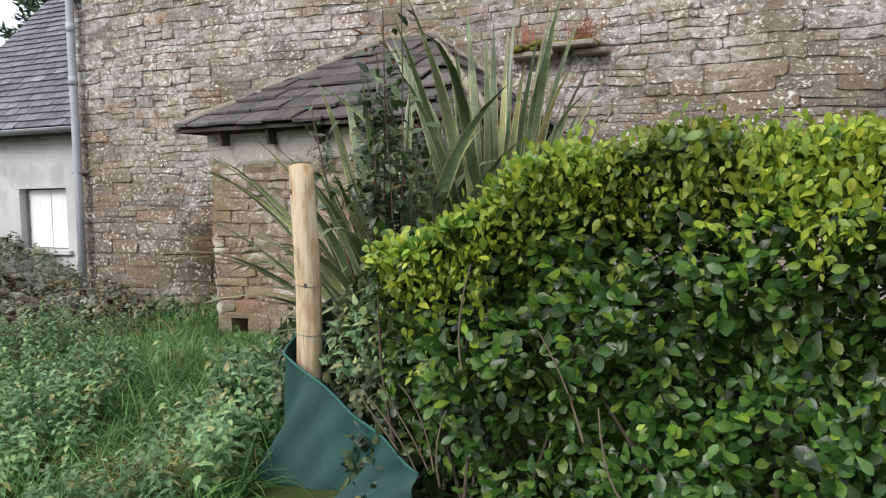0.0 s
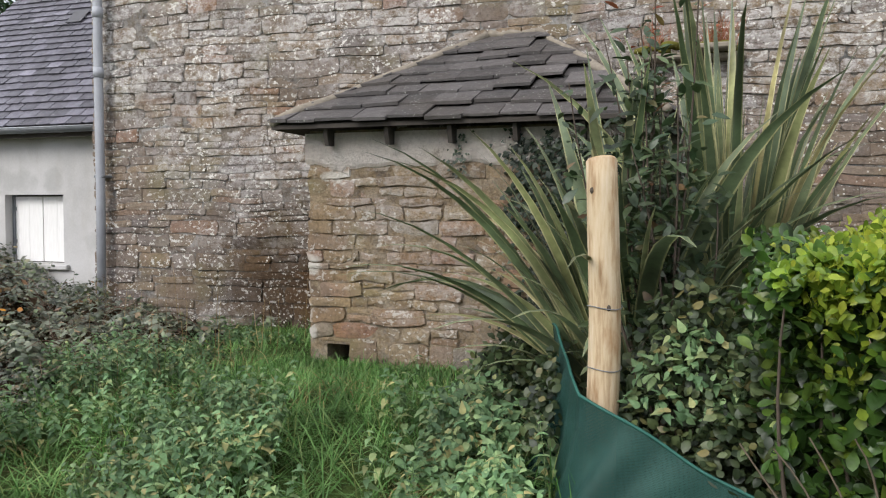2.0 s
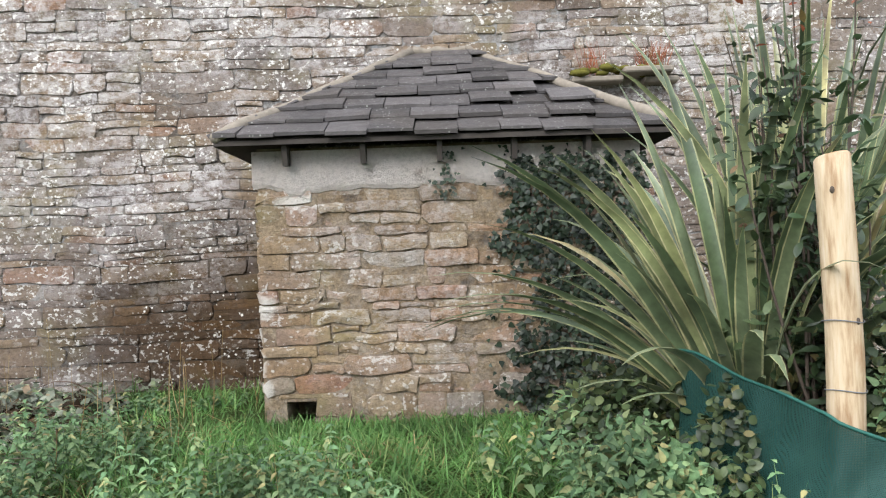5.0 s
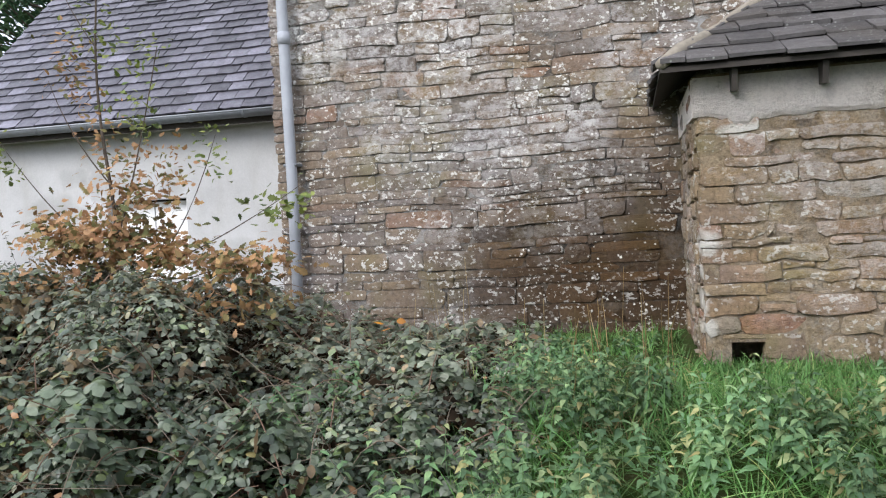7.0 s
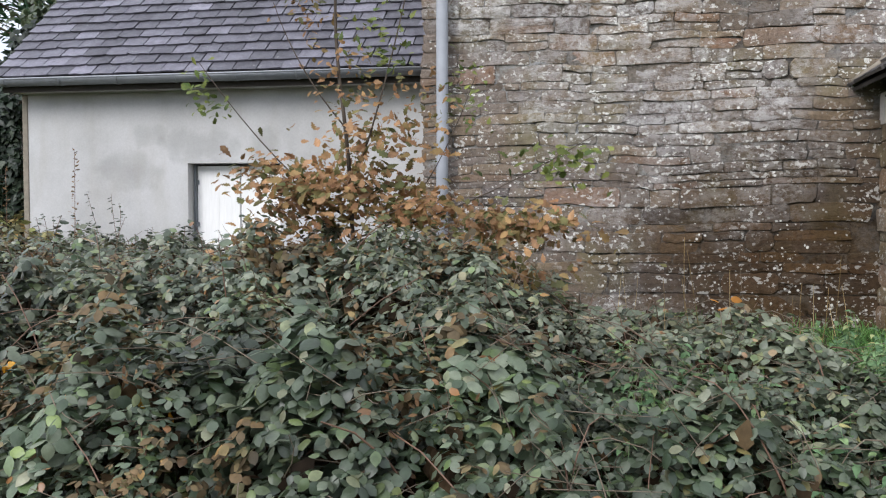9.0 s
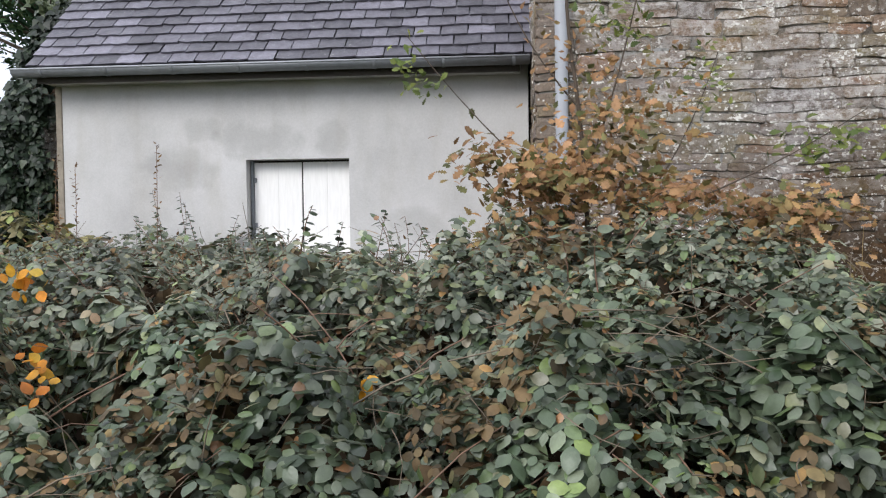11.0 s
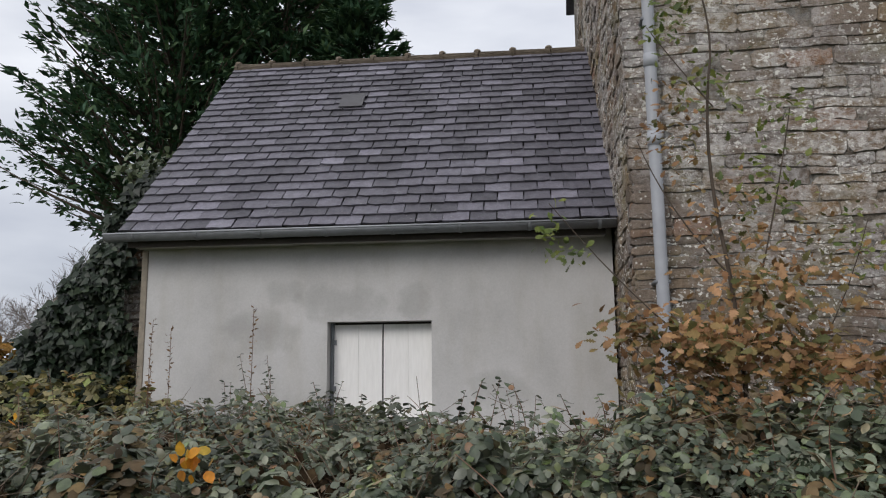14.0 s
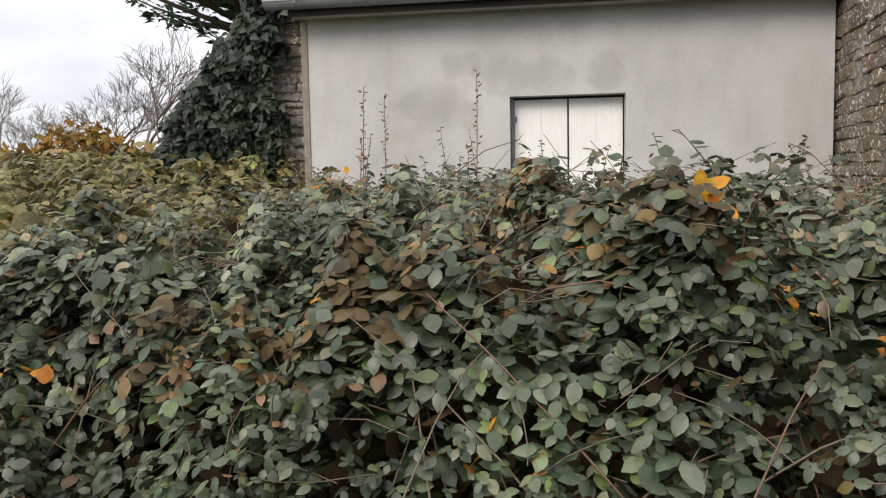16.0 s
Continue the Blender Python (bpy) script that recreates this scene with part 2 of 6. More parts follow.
M_MORTAR = mortar_material(1.0, WET_PATCH)
M_MORTAR_A = mortar_material(0.3, None, ((0.34, (0.07, 0.05, 0.032)), (0.45, (0.22, 0.16, 0.10)), (0.66, (0.34, 0.265, 0.175))))
M_RENDER = render_material()
M_SLATE = slate_material("purple_grey_slate", (0.046, 0.043, 0.049), (0.105, 0.100, 0.122))
M_SLATE_I = slate_material("purple_grey_slate_upper", (0.046, 0.043, 0.049), (0.105, 0.100, 0.122), True)
M_SLATE_OLD = slate_material("old_thick_slate", (0.055, 0.044, 0.034), (0.078, 0.071, 0.070), spots=0.38)


def lime_material():
    k = Mat("limewashed_plaster", 0.95, spec=0.1)
    c = k.ramp(k.noise(5, 8, 0.7), (0.30, (0.52, 0.43, 0.35)), (0.40, (0.88, 0.80, 0.73)), (0.7, (0.93, 0.86, 0.80)))
    c = k.mix(0.35, c, k.ramp(k.noise(40, 7, 0.75), (0.32, 0.55), (0.55, 1.05)), "MULTIPLY")
    k.bump(k.noise(22, 9, 0.75), 1.0, 0.04)
    return k.done(c)


M_LIME = lime_material()
M_CEMENT = plain("weathered_cement", (0.27, 0.235, 0.19), 0.95, scale=18, amount=0.6, bump=0.8, spec=0.1)
M_RIDGE = plain("lichened_clay_ridge", (0.20, 0.165, 0.13), 0.9, scale=14, amount=0.7, bump=0.6, spec=0.15)
M_ZINC = plain("dull_zinc", (0.20, 0.21, 0.225), 0.5, 0.35, 10, 0.4, 0.15)
M_PVC = plain("grey_plastic_pipe", (0.335, 0.345, 0.375), 0.5, 0.0, 5, 0.25, 0.05)
M_WHITE = plain("white_painted_boards", (0.80, 0.785, 0.77), 0.6, 0.0, 12, 0.12, 0.2, stretch=(4, 1, 0.5))
M_DARKWOOD = plain("old_dark_wood", (0.05, 0.042, 0.036), 0.9, 0.0, 30, 0.5, 0.5)
M_MOSS = plain("moss_cushion", (0.14, 0.13, 0.03), 1.0, 0.0, 30, 0.7, 1.0, spec=0.1)


def post_material():
    k = Mat("peeled_chestnut", 0.75, spec=0.25)
    c = k.ramp(k.noise(7, 6, 0.6, (6, 6, 0.7)), (0.3, (0.29, 0.18, 0.095)), (0.5, (0.50, 0.385, 0.25)), (0.75, (0.60, 0.50, 0.37)))
    c = k.mix(k.ramp(k.noise(4.5, 5, 0.6, (1.5, 1.5, 0.6)), (0.55, 0.0), (0.68, 0.8)), c, (0.30, 0.15, 0.06))
    k.bump(k.noise(18, 5, 0.6, (5, 5, 0.6)), 0.5, 0.006)
    return k.done(c)


M_POST = post_material()


def net_material():
    k = Mat("green_shade_net", 0.6, spec=0.35)
    w = k.n.new("ShaderNodeTexWave")
    w.inputs["Scale"].default_value, w.inputs["Distortion"].default_value = 55.0, 0.6
    w.bands_direction = "Z"
    k.link(k.pos.outputs["Position"], w.inputs["Vector"])
    w2 = k.n.new("ShaderNodeTexWave")
    w2.inputs["Scale"].default_value, w2.inputs["Distortion"].default_value = 70.0, 0.6
    w2.bands_direction = "X"
    k.link(k.pos.outputs["Position"], w2.inputs["Vector"])
    weave = k.math("MAXIMUM", w.outputs["Fac"], w2.outputs["Fac"])
    c = k.ramp(weave, (0.2, (0.005, 0.020, 0.016)), (0.8, (0.012, 0.055, 0.045)))
    c = k.mix(k.ramp(k.noise(3, 5), (0.45, 0.0), (0.75, 0.5)), c, (0.034, 0.105, 0.086))
    k.link(k.ramp(weave, (0.25, 0.72), (0.5, 1.0)), k.b.inputs["Alpha"])
    k.bump(weave, 0.4, 0.003)
    return k.done(c)


M_NET = net_material()
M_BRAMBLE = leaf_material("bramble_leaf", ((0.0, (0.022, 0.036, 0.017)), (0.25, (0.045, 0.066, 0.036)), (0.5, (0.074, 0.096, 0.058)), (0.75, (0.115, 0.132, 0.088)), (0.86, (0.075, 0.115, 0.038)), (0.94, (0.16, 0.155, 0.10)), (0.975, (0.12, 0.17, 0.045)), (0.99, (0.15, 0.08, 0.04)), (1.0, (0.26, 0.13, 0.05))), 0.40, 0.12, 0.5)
M_NETTLE = leaf_material("nettle_leaf", ((0.0, (0.0913, 0.1665, 0.0810)), (0.5, (0.1557, 0.2596, 0.1178)), (0.85, (0.2296, 0.3157, 0.1425)), (1.0, (0.3553, 0.3089, 0.1329))), 0.6, 0.3, 0.3)
M_GRASS = leaf_material("rank_grass", ((0.0, (0.0637, 0.1507, 0.0356)), (0.5, (0.1047, 0.2228, 0.0570)), (0.85, (0.1542, 0.2673, 0.0854)), (1.0, (0.26, 0.29, 0.10))), 0.55, 0.3, 0.3)
M_STRAW = leaf_material("dead_grass", ((0.0, (0.20, 0.135, 0.06)), (0.6, (0.31, 0.22, 0.10)), (1.0, (0.40, 0.31, 0.17))), 0.8, 0.2, 0.2)
M_HEDGE = leaf_material("hedge_leaf", ((0.0, (0.0092, 0.0229, 0.0043)), (0.5, (0.0425, 0.0978, 0.0170)), (0.85, (0.0723, 0.1403, 0.0238)), (1.0, (0.1360, 0.1870, 0.0298))), 0.34, 0.2, 0.45)
M_HEDGE_NEW = leaf_material("young_hedge_leaf", ((0.0, (0.1075, 0.1776, 0.0187)), (0.5, (0.1955, 0.2665, 0.0255)), (1.0, (0.3128, 0.3459, 0.0382))), 0.4, 0.35, 0.35)
M_FLAX = leaf_material("flax_blade", ((0.0, (0.060, 0.090, 0.042)), (0.35, (0.105, 0.142, 0.075)), (0.7, (0.175, 0.21, 0.115)), (0.9, (0.24, 0.26, 0.11)), (1.0, (0.40, 0.33, 0.15))), 0.36, 0.12, 0.55, 14, True)
M_FLAX_EDGE = leaf_material("flax_blade_margin", ((0.0, (0.24, 0.255, 0.12)), (1.0, (0.50, 0.46, 0.26))), 0.45, 0.2, 0.4, 30, True)
M_SHRUB = leaf_material("shrub_leaf", ((0.0, (0.0270, 0.0522, 0.0234)), (0.6, (0.0450, 0.0735, 0.0300)), (0.93, (0.0750, 0.1050, 0.0413)), (1.0, (0.1425, 0.0638, 0.0263))), 0.4, 0.2, 0.5)
M_OAK = leaf_material("autumn_oak_leaf", ((0.0, (0.1043, 0.1151, 0.0437)), (0.25, (0.1895, 0.1552, 0.0623)), (0.5, (0.3032, 0.1752, 0.0749)), (0.8, (0.3600, 0.2102, 0.1122)), (1.0, (0.2559, 0.1301, 0.0623))), 0.65, 0.3, 0.25)
M_OAK_GREEN = leaf_material("green_oak_leaf", ((0.0, (0.0600, 0.0920, 0.0240)), (1.0, (0.19, 0.21, 0.05))), 0.55, 0.3, 0.3)
M_IVY = leaf_material("ivy_leaf", ((0.0, (0.008, 0.016, 0.008)), (0.7, (0.018, 0.030, 0.016)), (1.0, (0.045, 0.060, 0.034))), 0.45, 0.08, 0.3)
M_CYPRESS = leaf_material("cypress_spray", ((0.0, (0.0286, 0.0650, 0.0364)), (0.6, (0.042, 0.088, 0.044)), (1.0, (0.085, 0.14, 0.06))), 0.7, 0.15, 0.25, 6)
M_RUST = leaf_material("rusty_leaf", ((0.0, (0.20, 0.11, 0.03)), (0.6, (0.32, 0.17, 0.045)), (1.0, (0.25, 0.21, 0.06))), 0.7, 0.25, 0.2)
M_RED = leaf_material("red_weed", ((0.0, (0.22, 0.055, 0.03)), (0.7, (0.34, 0.12, 0.06)), (1.0, (0.15, 0.14, 0.05))), 0.7, 0.25, 0.2)
M_TWIG = plain("bare_twig", (0.16, 0.125, 0.09), 0.85, 0, 40, 0.4, 0.3)
M_CANE = plain("bramble_cane", (0.15, 0.085, 0.055), 0.6, 0, 40, 0.5, 0.2)
M_BARK = plain("brown_bark", (0.085, 0.065, 0.05), 0.95, 0, 22, 0.5, 0.8)
M_GREYTWIG = plain("far_grey_twig", (0.20, 0.17, 0.16), 0.9, 0, 8, 0.4, 0.2)


def ground_material():
    k = Mat("turf_and_earth", 1.0, spec=0.1)
    c = k.ramp(k.noise(2.2, 7, 0.65), (0.3, (0.035, 0.040, 0.016)), (0.5, (0.055, 0.085, 0.022)), (0.7, (0.085, 0.075, 0.035)))
    c = k.mix(0.6, c, k.ramp(k.noise(70, 5, 0.7), (0.3, 0.5), (0.7, 1.4)), "MULTIPLY")
    k.bump(k.noise(35, 7, 0.7), 1.0, 0.03)
    return k.done(c)


M_GROUND = ground_material()


# ---- helpers for meshes ----
def bm_mesh(name, bm, material, smooth=False):
    me = bpy.data.meshes.new(name)
    bm.normal_update()
    bm.to_mesh(me)
    bm.free()
    me.materials.append(material)
    if smooth:
        me.polygons.foreach_set("use_smooth", np.ones(len(me.polygons), bool))
    return me


def part(name, bm, material, parent, label="", smooth=False):
    """One mesh object under a thing or a part."""
    me = bm if isinstance(bm, bpy.types.Mesh) else bm_mesh(name, bm, material, smooth)
    ob = new(name, me)
    ob.parent = parent
    return tagged(ob, label)


def empty(name, at, label, category, group="", kind=""):
    ob = new(name)
    ob.location = at
    ob.empty_display_size = 0.2
    bpy.context.view_layer.update()
    return tagged(ob, label, category, group, kind)


def keep_place(ob):
    """Lets a part keep world coordinates under a moved parent."""
    p, off = ob.parent, Vector()
    while p is not None:
        off += p.location
        p = p.parent
    ob.location = ob.location - off
    return ob


def box(bm, x0, x1, y0, y1, z0, z1, bevel=0.0):
    m = bmesh.ops.create_cube(bm, size=1, matrix=Matrix.LocRotScale(((x0 + x1) / 2, (y0 + y1) / 2, (z0 + z1) / 2), None, (x1 - x0, y1 - y0, z1 - z0)))
    if bevel:
        edges = list({e for v in m["verts"] for e in v.link_edges})
        bmesh.ops.bevel(bm, geom=edges, offset=bevel, segments=1, affect="EDGES")
    return bm


def box_bm(*a, **k):
    return box(bmesh.new(), *a, **k)


def tube_bm(points, radii, sides=6, bm=None, cap=True):
    """A tube along points, with a radius at each."""
    bm = bm or bmesh.new()
    rings = []
    pts = [Vector(p) for p in points]
    for i, p in enumerate(pts):
        d = (pts[min(i + 1, len(pts) - 1)] - pts[max(i - 1, 0)]).normalized()
        a = d.orthogonal().normalized() if abs(d.z) > 0.9 else d.cross(Vector((0, 0, 1))).normalized()
        b = d.cross(a)
        rings.append([bm.verts.new(p + (a * math.cos(2 * math.pi * j / sides) + b * math.sin(2 * math.pi * j / sides)) * radii[i]) for j in range(sides)])
    for r0, r1 in zip(rings, rings[1:]):
        for j in range(sides):
            bm.faces.new((r0[j], r1[j], r1[(j + 1) % sides], r0[(j + 1) % sides]))
    if cap:
        bm.faces.new(rings[0])
        bm.faces.new(rings[-1][::-1])
    bmesh.ops.recalc_face_normals(bm, faces=bm.faces[:])
    return bm


def smooth_step(a, b, x):
    t = min(1.0, max(0.0, (x - a) / (b - a)))
    return t * t * (3 - 2 * t)


# ---- the ground ----
def ground_z(x, y):
    lane = -0.16 + 0.058 * max(-14.0, min(2.0, x))
    foot = -0.02 - 0.16 * smooth_step(-6.0, -9.0, x) - 0.12 * smooth_step(-9.0, -14.0, x)
    k = smooth_step(1.4, 4.6, y)
    near = 1.0 if abs(x) < 30 and abs(y) < 30 else 0.0
    return lane * (1 - k) + foot * k + near * 0.05 * noise.noise((x * 0.8, y * 0.8, 3.1))


def build_ground():
    def steps(lo, hi, fine):
        out, far = [], 1.0
        v = lo
        while v <= hi:
            out.append(v)
            v += fine
        before, after = [], []
        a, b, s = lo, hi, fine
        while b < 900:
            s *= 1.5
            a, b = a - s, b + s
            before.append(a)
            after.append(b)
        return before[::-1] + out + after
    xs, ys = steps(-17, 5, 0.4), steps(-3, 12, 0.4)
    verts = [(x, y, ground_z(x, y)) for y in ys for x in xs]
    w = len(xs)
    faces = [(j * w + i, j * w + i + 1, (j + 1) * w + i + 1, (j + 1) * w + i) for j in range(len(ys) - 1) for i in range(w - 1)]
    me = bpy.data.meshes.new("ground")
    me.from_pydata(verts, [], faces)
    me.materials.append(M_GROUND)
    me.polygons.foreach_set("use_smooth", np.ones(len(me.polygons), bool))
    tagged(new("ground", me), "damp earth and rough turf under the wild growth", "ground", kind="structure")


build_ground()


# ---- rubble masonry ----
def courses(rng, u0, u1, v0, v1, rows, lengths, skip=()):
    """Rectangles of a coursed rubble wall."""
    v, out = v0, []
    while v < v1 - 0.02:
        h = rng.uniform(*rows)
        if v + h > v1 - rows[0] * 0.7:
            h = v1 - v
        u = u0
        while u < u1 - 0.01:
            ln = rng.uniform(*lengths) * (0.75 + h / rows[1] * 0.5)
            if rng.random() < 0.13:
                ln *= 0.45
            if u + ln > u1 - lengths[0] * 0.55:
                ln = u1 - u
            if h > rows[1] * 0.72 and rng.random() < 0.35:
                s = h * rng.uniform(0.38, 0.62)
                cut = u + ln * rng.uniform(0.4, 0.6) if ln > 0.42 else None
                for va, vb in ((v, v + s), (v + s, v + h)):
                    if cut and rng.random() < 0.5:
                        out += [(u, cut, va, vb), (cut, u + ln, va, vb)]
                    else:
                        out.append((u, u + ln, va, vb))
            else:
                out.append((u, u + ln, v, v + h))
            u += ln
        v += h
    return [r for r in out if not any(a < (r[0] + r[1]) / 2 < b and c < (r[2] + r[3]) / 2 < d for a, b, c, d in skip)]


def stone_arrays(rng, rect, origin, eu, ev, ew, gap, proud, wave):
    """One rough-faced stone: vertices and faces, standing proud of its bed."""
    ua, ub, va, vb = rect
    w, h = ub - ua, vb - va
    g = min(gap * rng.choice((0.2, 0.5, 1.0, 1.6, 2.6, 5.0)), w * 0.2, h * 0.2)
    s = min(gap * rng.choice((0.0, 0.1, 0.3, 0.8)), w * 0.1)
    r = min(w, h) * rng.uniform(0.06, 0.26)
    n = 2 if w > 1.9 * h else 1
    ring = [(ua + s + r, va + g)] + [(ua + w * i / (n + 1), va + g) for i in range(1, n + 1)] + [(ub - s - r, va + g), (ub - s, va + g + r), (ub - s, vb - g - r), (ub - s - r, vb - g)]
    ring += [(ub - w * i / (n + 1), vb - g) for i in range(1, n + 1)] + [(ua + s + r, vb - g), (ua + s, vb - g - r), (ua + s, va + g + r)]
    cu, cv = (ua + ub) / 2, (va + vb) / 2
    jit = min(0.4 * proud, h * 0.12)
    ring = [(a + rng.uniform(-jit, jit), b + rng.uniform(-jit, jit)) for a, b in ring]
    top = proud * rng.uniform(0.35, 1.25)
    tilt_u, tilt_v = rng.uniform(-0.05, 0.05), rng.uniform(-0.07, 0.07)
    k = len(ring)
    pts = []
    inset = min(0.007, h * 0.10)
    for depth, pull in ((-0.05, 0.0), (top * 0.35, 0.0), (top, inset)):
        for a, b in ring:
            d = math.hypot(a - cu, b - cv) or 1
            aa, bb = a + (cu - a) / d * pull * rng.uniform(0.6, 1.5), b + (cv - b) / d * pull * rng.uniform(0.6, 1.3)
            dep = depth + ((aa - cu) * tilt_u + (bb - cv) * tilt_v + rng.uniform(-0.004, 0.004) if depth > 0 else 0)
            pts.append((aa, bb, dep))
    for s in (-0.22, 0.22):
        pts.append((cu + s * w, cv + rng.uniform(-0.1, 0.1) * h, top * rng.uniform(1.0, 1.35) + s * w * tilt_u))
    verts = []
    for a, b, d in pts:
        b2 = b + wave * (noise.noise((a * 0.55, b * 0.8, 7.7)) + 0.4 * noise.noise((a * 1.9, b * 1.6, 2.2)) + 0.30 * noise.noise((a * 6.5, b * 4.5, 9.1)))
        a2 = a + wave * (0.5 * noise.noise((a * 1.1, b * 1.7, 4.4)) + 0.3 * noise.noise((a * 3.1, b * 8.0, 5.4)))
        verts.append(tuple(origin + eu * a2 + ev * b2 + ew * d))
    faces = []
    for s in (0, k):
        faces += [(s + i, s + (i + 1) % k, s + k + (i + 1) % k, s + k + i) for i in range(k)]
    left, right = 3 * k, 3 * k + 1
    for i in range(k):
        i2 = (i + 1) % k
        l1, l2 = pts[2 * k + i][0] < cu, pts[2 * k + i2][0] < cu
        if l1 == l2:
            faces.append((2 * k + i, 2 * k + i2, left if l1 else right))
        else:
            faces.append((2 * k + i, 2 * k + i2, right if l1 else left))
            faces.append((2 * k + i, right if l1 else left, left if l1 else right))
    return verts, faces


def masonry(parent, rects, rng, origin, eu, ev, ew, gap, proud, wave, mat_one, mat_rest, near):
    """Stones as parts under a wall where near(u, v) holds, the others joined into one."""
    origin, eu, ev, ew = Vector(origin), Vector(eu), Vector(ev), Vector(ew)
    allv, allf, count = [], [], 0
    for rect in rects:
        vs, fs = stone_arrays(rng, rect, origin, eu, ev, ew, gap, proud, wave)
        if near((rect[0] + rect[1]) / 2, (rect[2] + rect[3]) / 2) and count < 300:
            count += 1
            me = bpy.data.meshes.new("stone")
            me.from_pydata(vs, [], fs)
            me.materials.append(mat_one)
            new("stone", me).parent = parent
        else:
            s = len(allv)
            allv += vs
            allf += [tuple(i + s for i in f) for f in fs]
    if allv:
        me = bpy.data.meshes.new("stonework")
        me.from_pydata(allv, [], allf)
        me.materials.append(mat_rest)
        ob = new("stonework", me)
        ob.parent = parent
        tagged(ob, "coursed rubble of tan and grey sandstone", kind="stuff")


EX, EY, EZ = Vector((1, 0, 0)), Vector((0, 1, 0)), Vector((0, 0, 1))
WALL_Y, WALL_X = 7.42, -8.63           # face of the tall stone house, and its corner
LEAN_X0, LEAN_X1, LEAN_Y = -5.01, -2.45, 5.80   # the lean-to
HOUSE_Y, HOUSE_X0, HOUSE_X1 = 8.79, -13.46, -8.74   # the rendered outbuilding


def build_stone_house():
    rng = random.Random(11)
    house = empty("stone_house", (0, 0, 0), "tall old house of weathered lichen-spotted sandstone rubble", "house", kind="structure")
    bm = bmesh.new()
    box(bm, WALL_X + 0.02, 9.0, WALL_Y - 0.004, WALL_Y + 0.65, -0.6, 7.2)
    front = part("front_wall", bm, M_MORTAR, house, "sandstone rubble wall with dark open joints and white lichen")
    bm = bmesh.new()
    box(bm, WALL_X + 0.02, WALL_X + 0.6, WALL_Y + 0.66, 14.0, -0.6, 7.2)
    side = part("side_wall", bm, M_MORTAR, house, "narrow stone side wall above the outbuilding roof")
    bm = bmesh.new()
    box(bm, WALL_X + 0.6, 9.0, 13.4, 14.0, -0.6, 7.2)
    box(bm, 8.4, 9.0, WALL_Y + 0.66, 13.39, -0.6, 7.2)
    part("back_wall", bm, M_MORTAR, house)
    bm = bmesh.new()
    prof = [(WALL_Y - 0.3, 7.1), (WALL_Y - 0.3, 7.25), (10.7, 10.2), (14.3, 7.25), (14.3, 7.1), (10.7, 10.05)]
    ends = [[bm.verts.new((x, y, z)) for y, z in prof] for x in (WALL_X - 0.1, 9.1)]
    for i in range(6):
        bm.faces.new((ends[0][i], ends[0][(i + 1) % 6], ends[1][(i + 1) % 6], ends[1][i]))
    for e in ends:
        bm.faces.new((e[0], e[1], e[2], e[5]))
        bm.faces.new((e[2], e[3], e[4], e[5]))
    bmesh.ops.recalc_face_normals(bm, faces=bm.faces[:])
    part("roof", bm, M_SLATE_I, house, "dark slate roof")
    for x in (WALL_X + 0.02, 8.4):
        bm = bmesh.new()
        tri = [[bm.verts.new((x + d, y, z)) for y, z in ((WALL_Y + 0.02, 7.2), (13.98, 7.2), (10.7, 10.0))] for d in (0, 0.58)]
        bm.faces.new(tri[0])
        bm.faces.new(tri[1][::-1])
        for i in range(3):
            bm.faces.new((tri[0][i], tri[0][(i + 1) % 3], tri[1][(i + 1) % 3], tri[1][i]))
        bmesh.ops.recalc_face_normals(bm, faces=bm.faces[:])
        part("gable", bm, M_MORTAR, house)
    rects = courses(rng, WALL_X, 1.6, -0.35, 5.6, (0.05, 0.185), (0.17, 0.62), [(-4.95, -2.5, -1, 1.9)])
    masonry(front, rects, rng, (0, WALL_Y, 0), EX, EZ, -EY, 0.0012, 0.020, 0.055, M_STONE, M_STONE_I, lambda u, v: -8.7 < u < -4.9 and 0.0 < v < 3.2)
    # quoins turn the corner; u runs from the far end of the side towards the front
    rects = courses(rng, -13.0, -WALL_Y - 0.03, -0.3, 7.1, (0.07, 0.19), (0.12, 0.36))
    masonry(side, rects, rng, (WALL_X + 0.02, 0, 0), -EY, EZ, -EX, 0.0016, 0.024, 0.05, M_STONE, M_STONE_I, lambda u, v: u > -8.9 and 0 < v < 4.2)
    # an old drip ledge of slabs with moss
    for x0, x1, z, out in ((-2.62, -2.18, 2.50, 0.20), (-2.20, -1.78, 2.55, 0.30), (-2.0, -1.70, 2.49, 0.16)):
        part("ledge_slab", box_bm(x0, x1, WALL_Y - out, WALL_Y + 0.05, z, z + 0.05, bevel=0.012), M_CEMENT, front, "broken stone slab jutting from the wall")
    bm = bmesh.new()
    for i in range(26):
        s = rng.uniform(0.03, 0.07)
        bmesh.ops.create_icosphere(bm, subdivisions=1, radius=s, matrix=Matrix.Translation((rng.uniform(-2.6, -1.78), WALL_Y - rng.uniform(0.04, 0.22), 2.57 + rng.uniform(0, 0.05))) @ Matrix.Diagonal((1.4, 1, 0.6, 1)))
    part("moss", bm, M_MOSS, front, "yellow-green moss on the ledge", smooth=True)
    # downpipe with collars and clips
    px, py = -8.44, 7.29
    pipe = empty("downpipe", (px, py, ground_z(px, py)), "grey plastic rainwater downpipe clipped to the stone corner", "downpipe")
    zs = [ground_z(px, py), 1.4, 3.0, 4.6, 6.9]
    keep_place(part("pipe", tube_bm([(px + 0.012 * math.sin(z * 2.0), py, z) for z in zs], [0.050] * 5, 16), M_PVC, pipe, smooth=True))
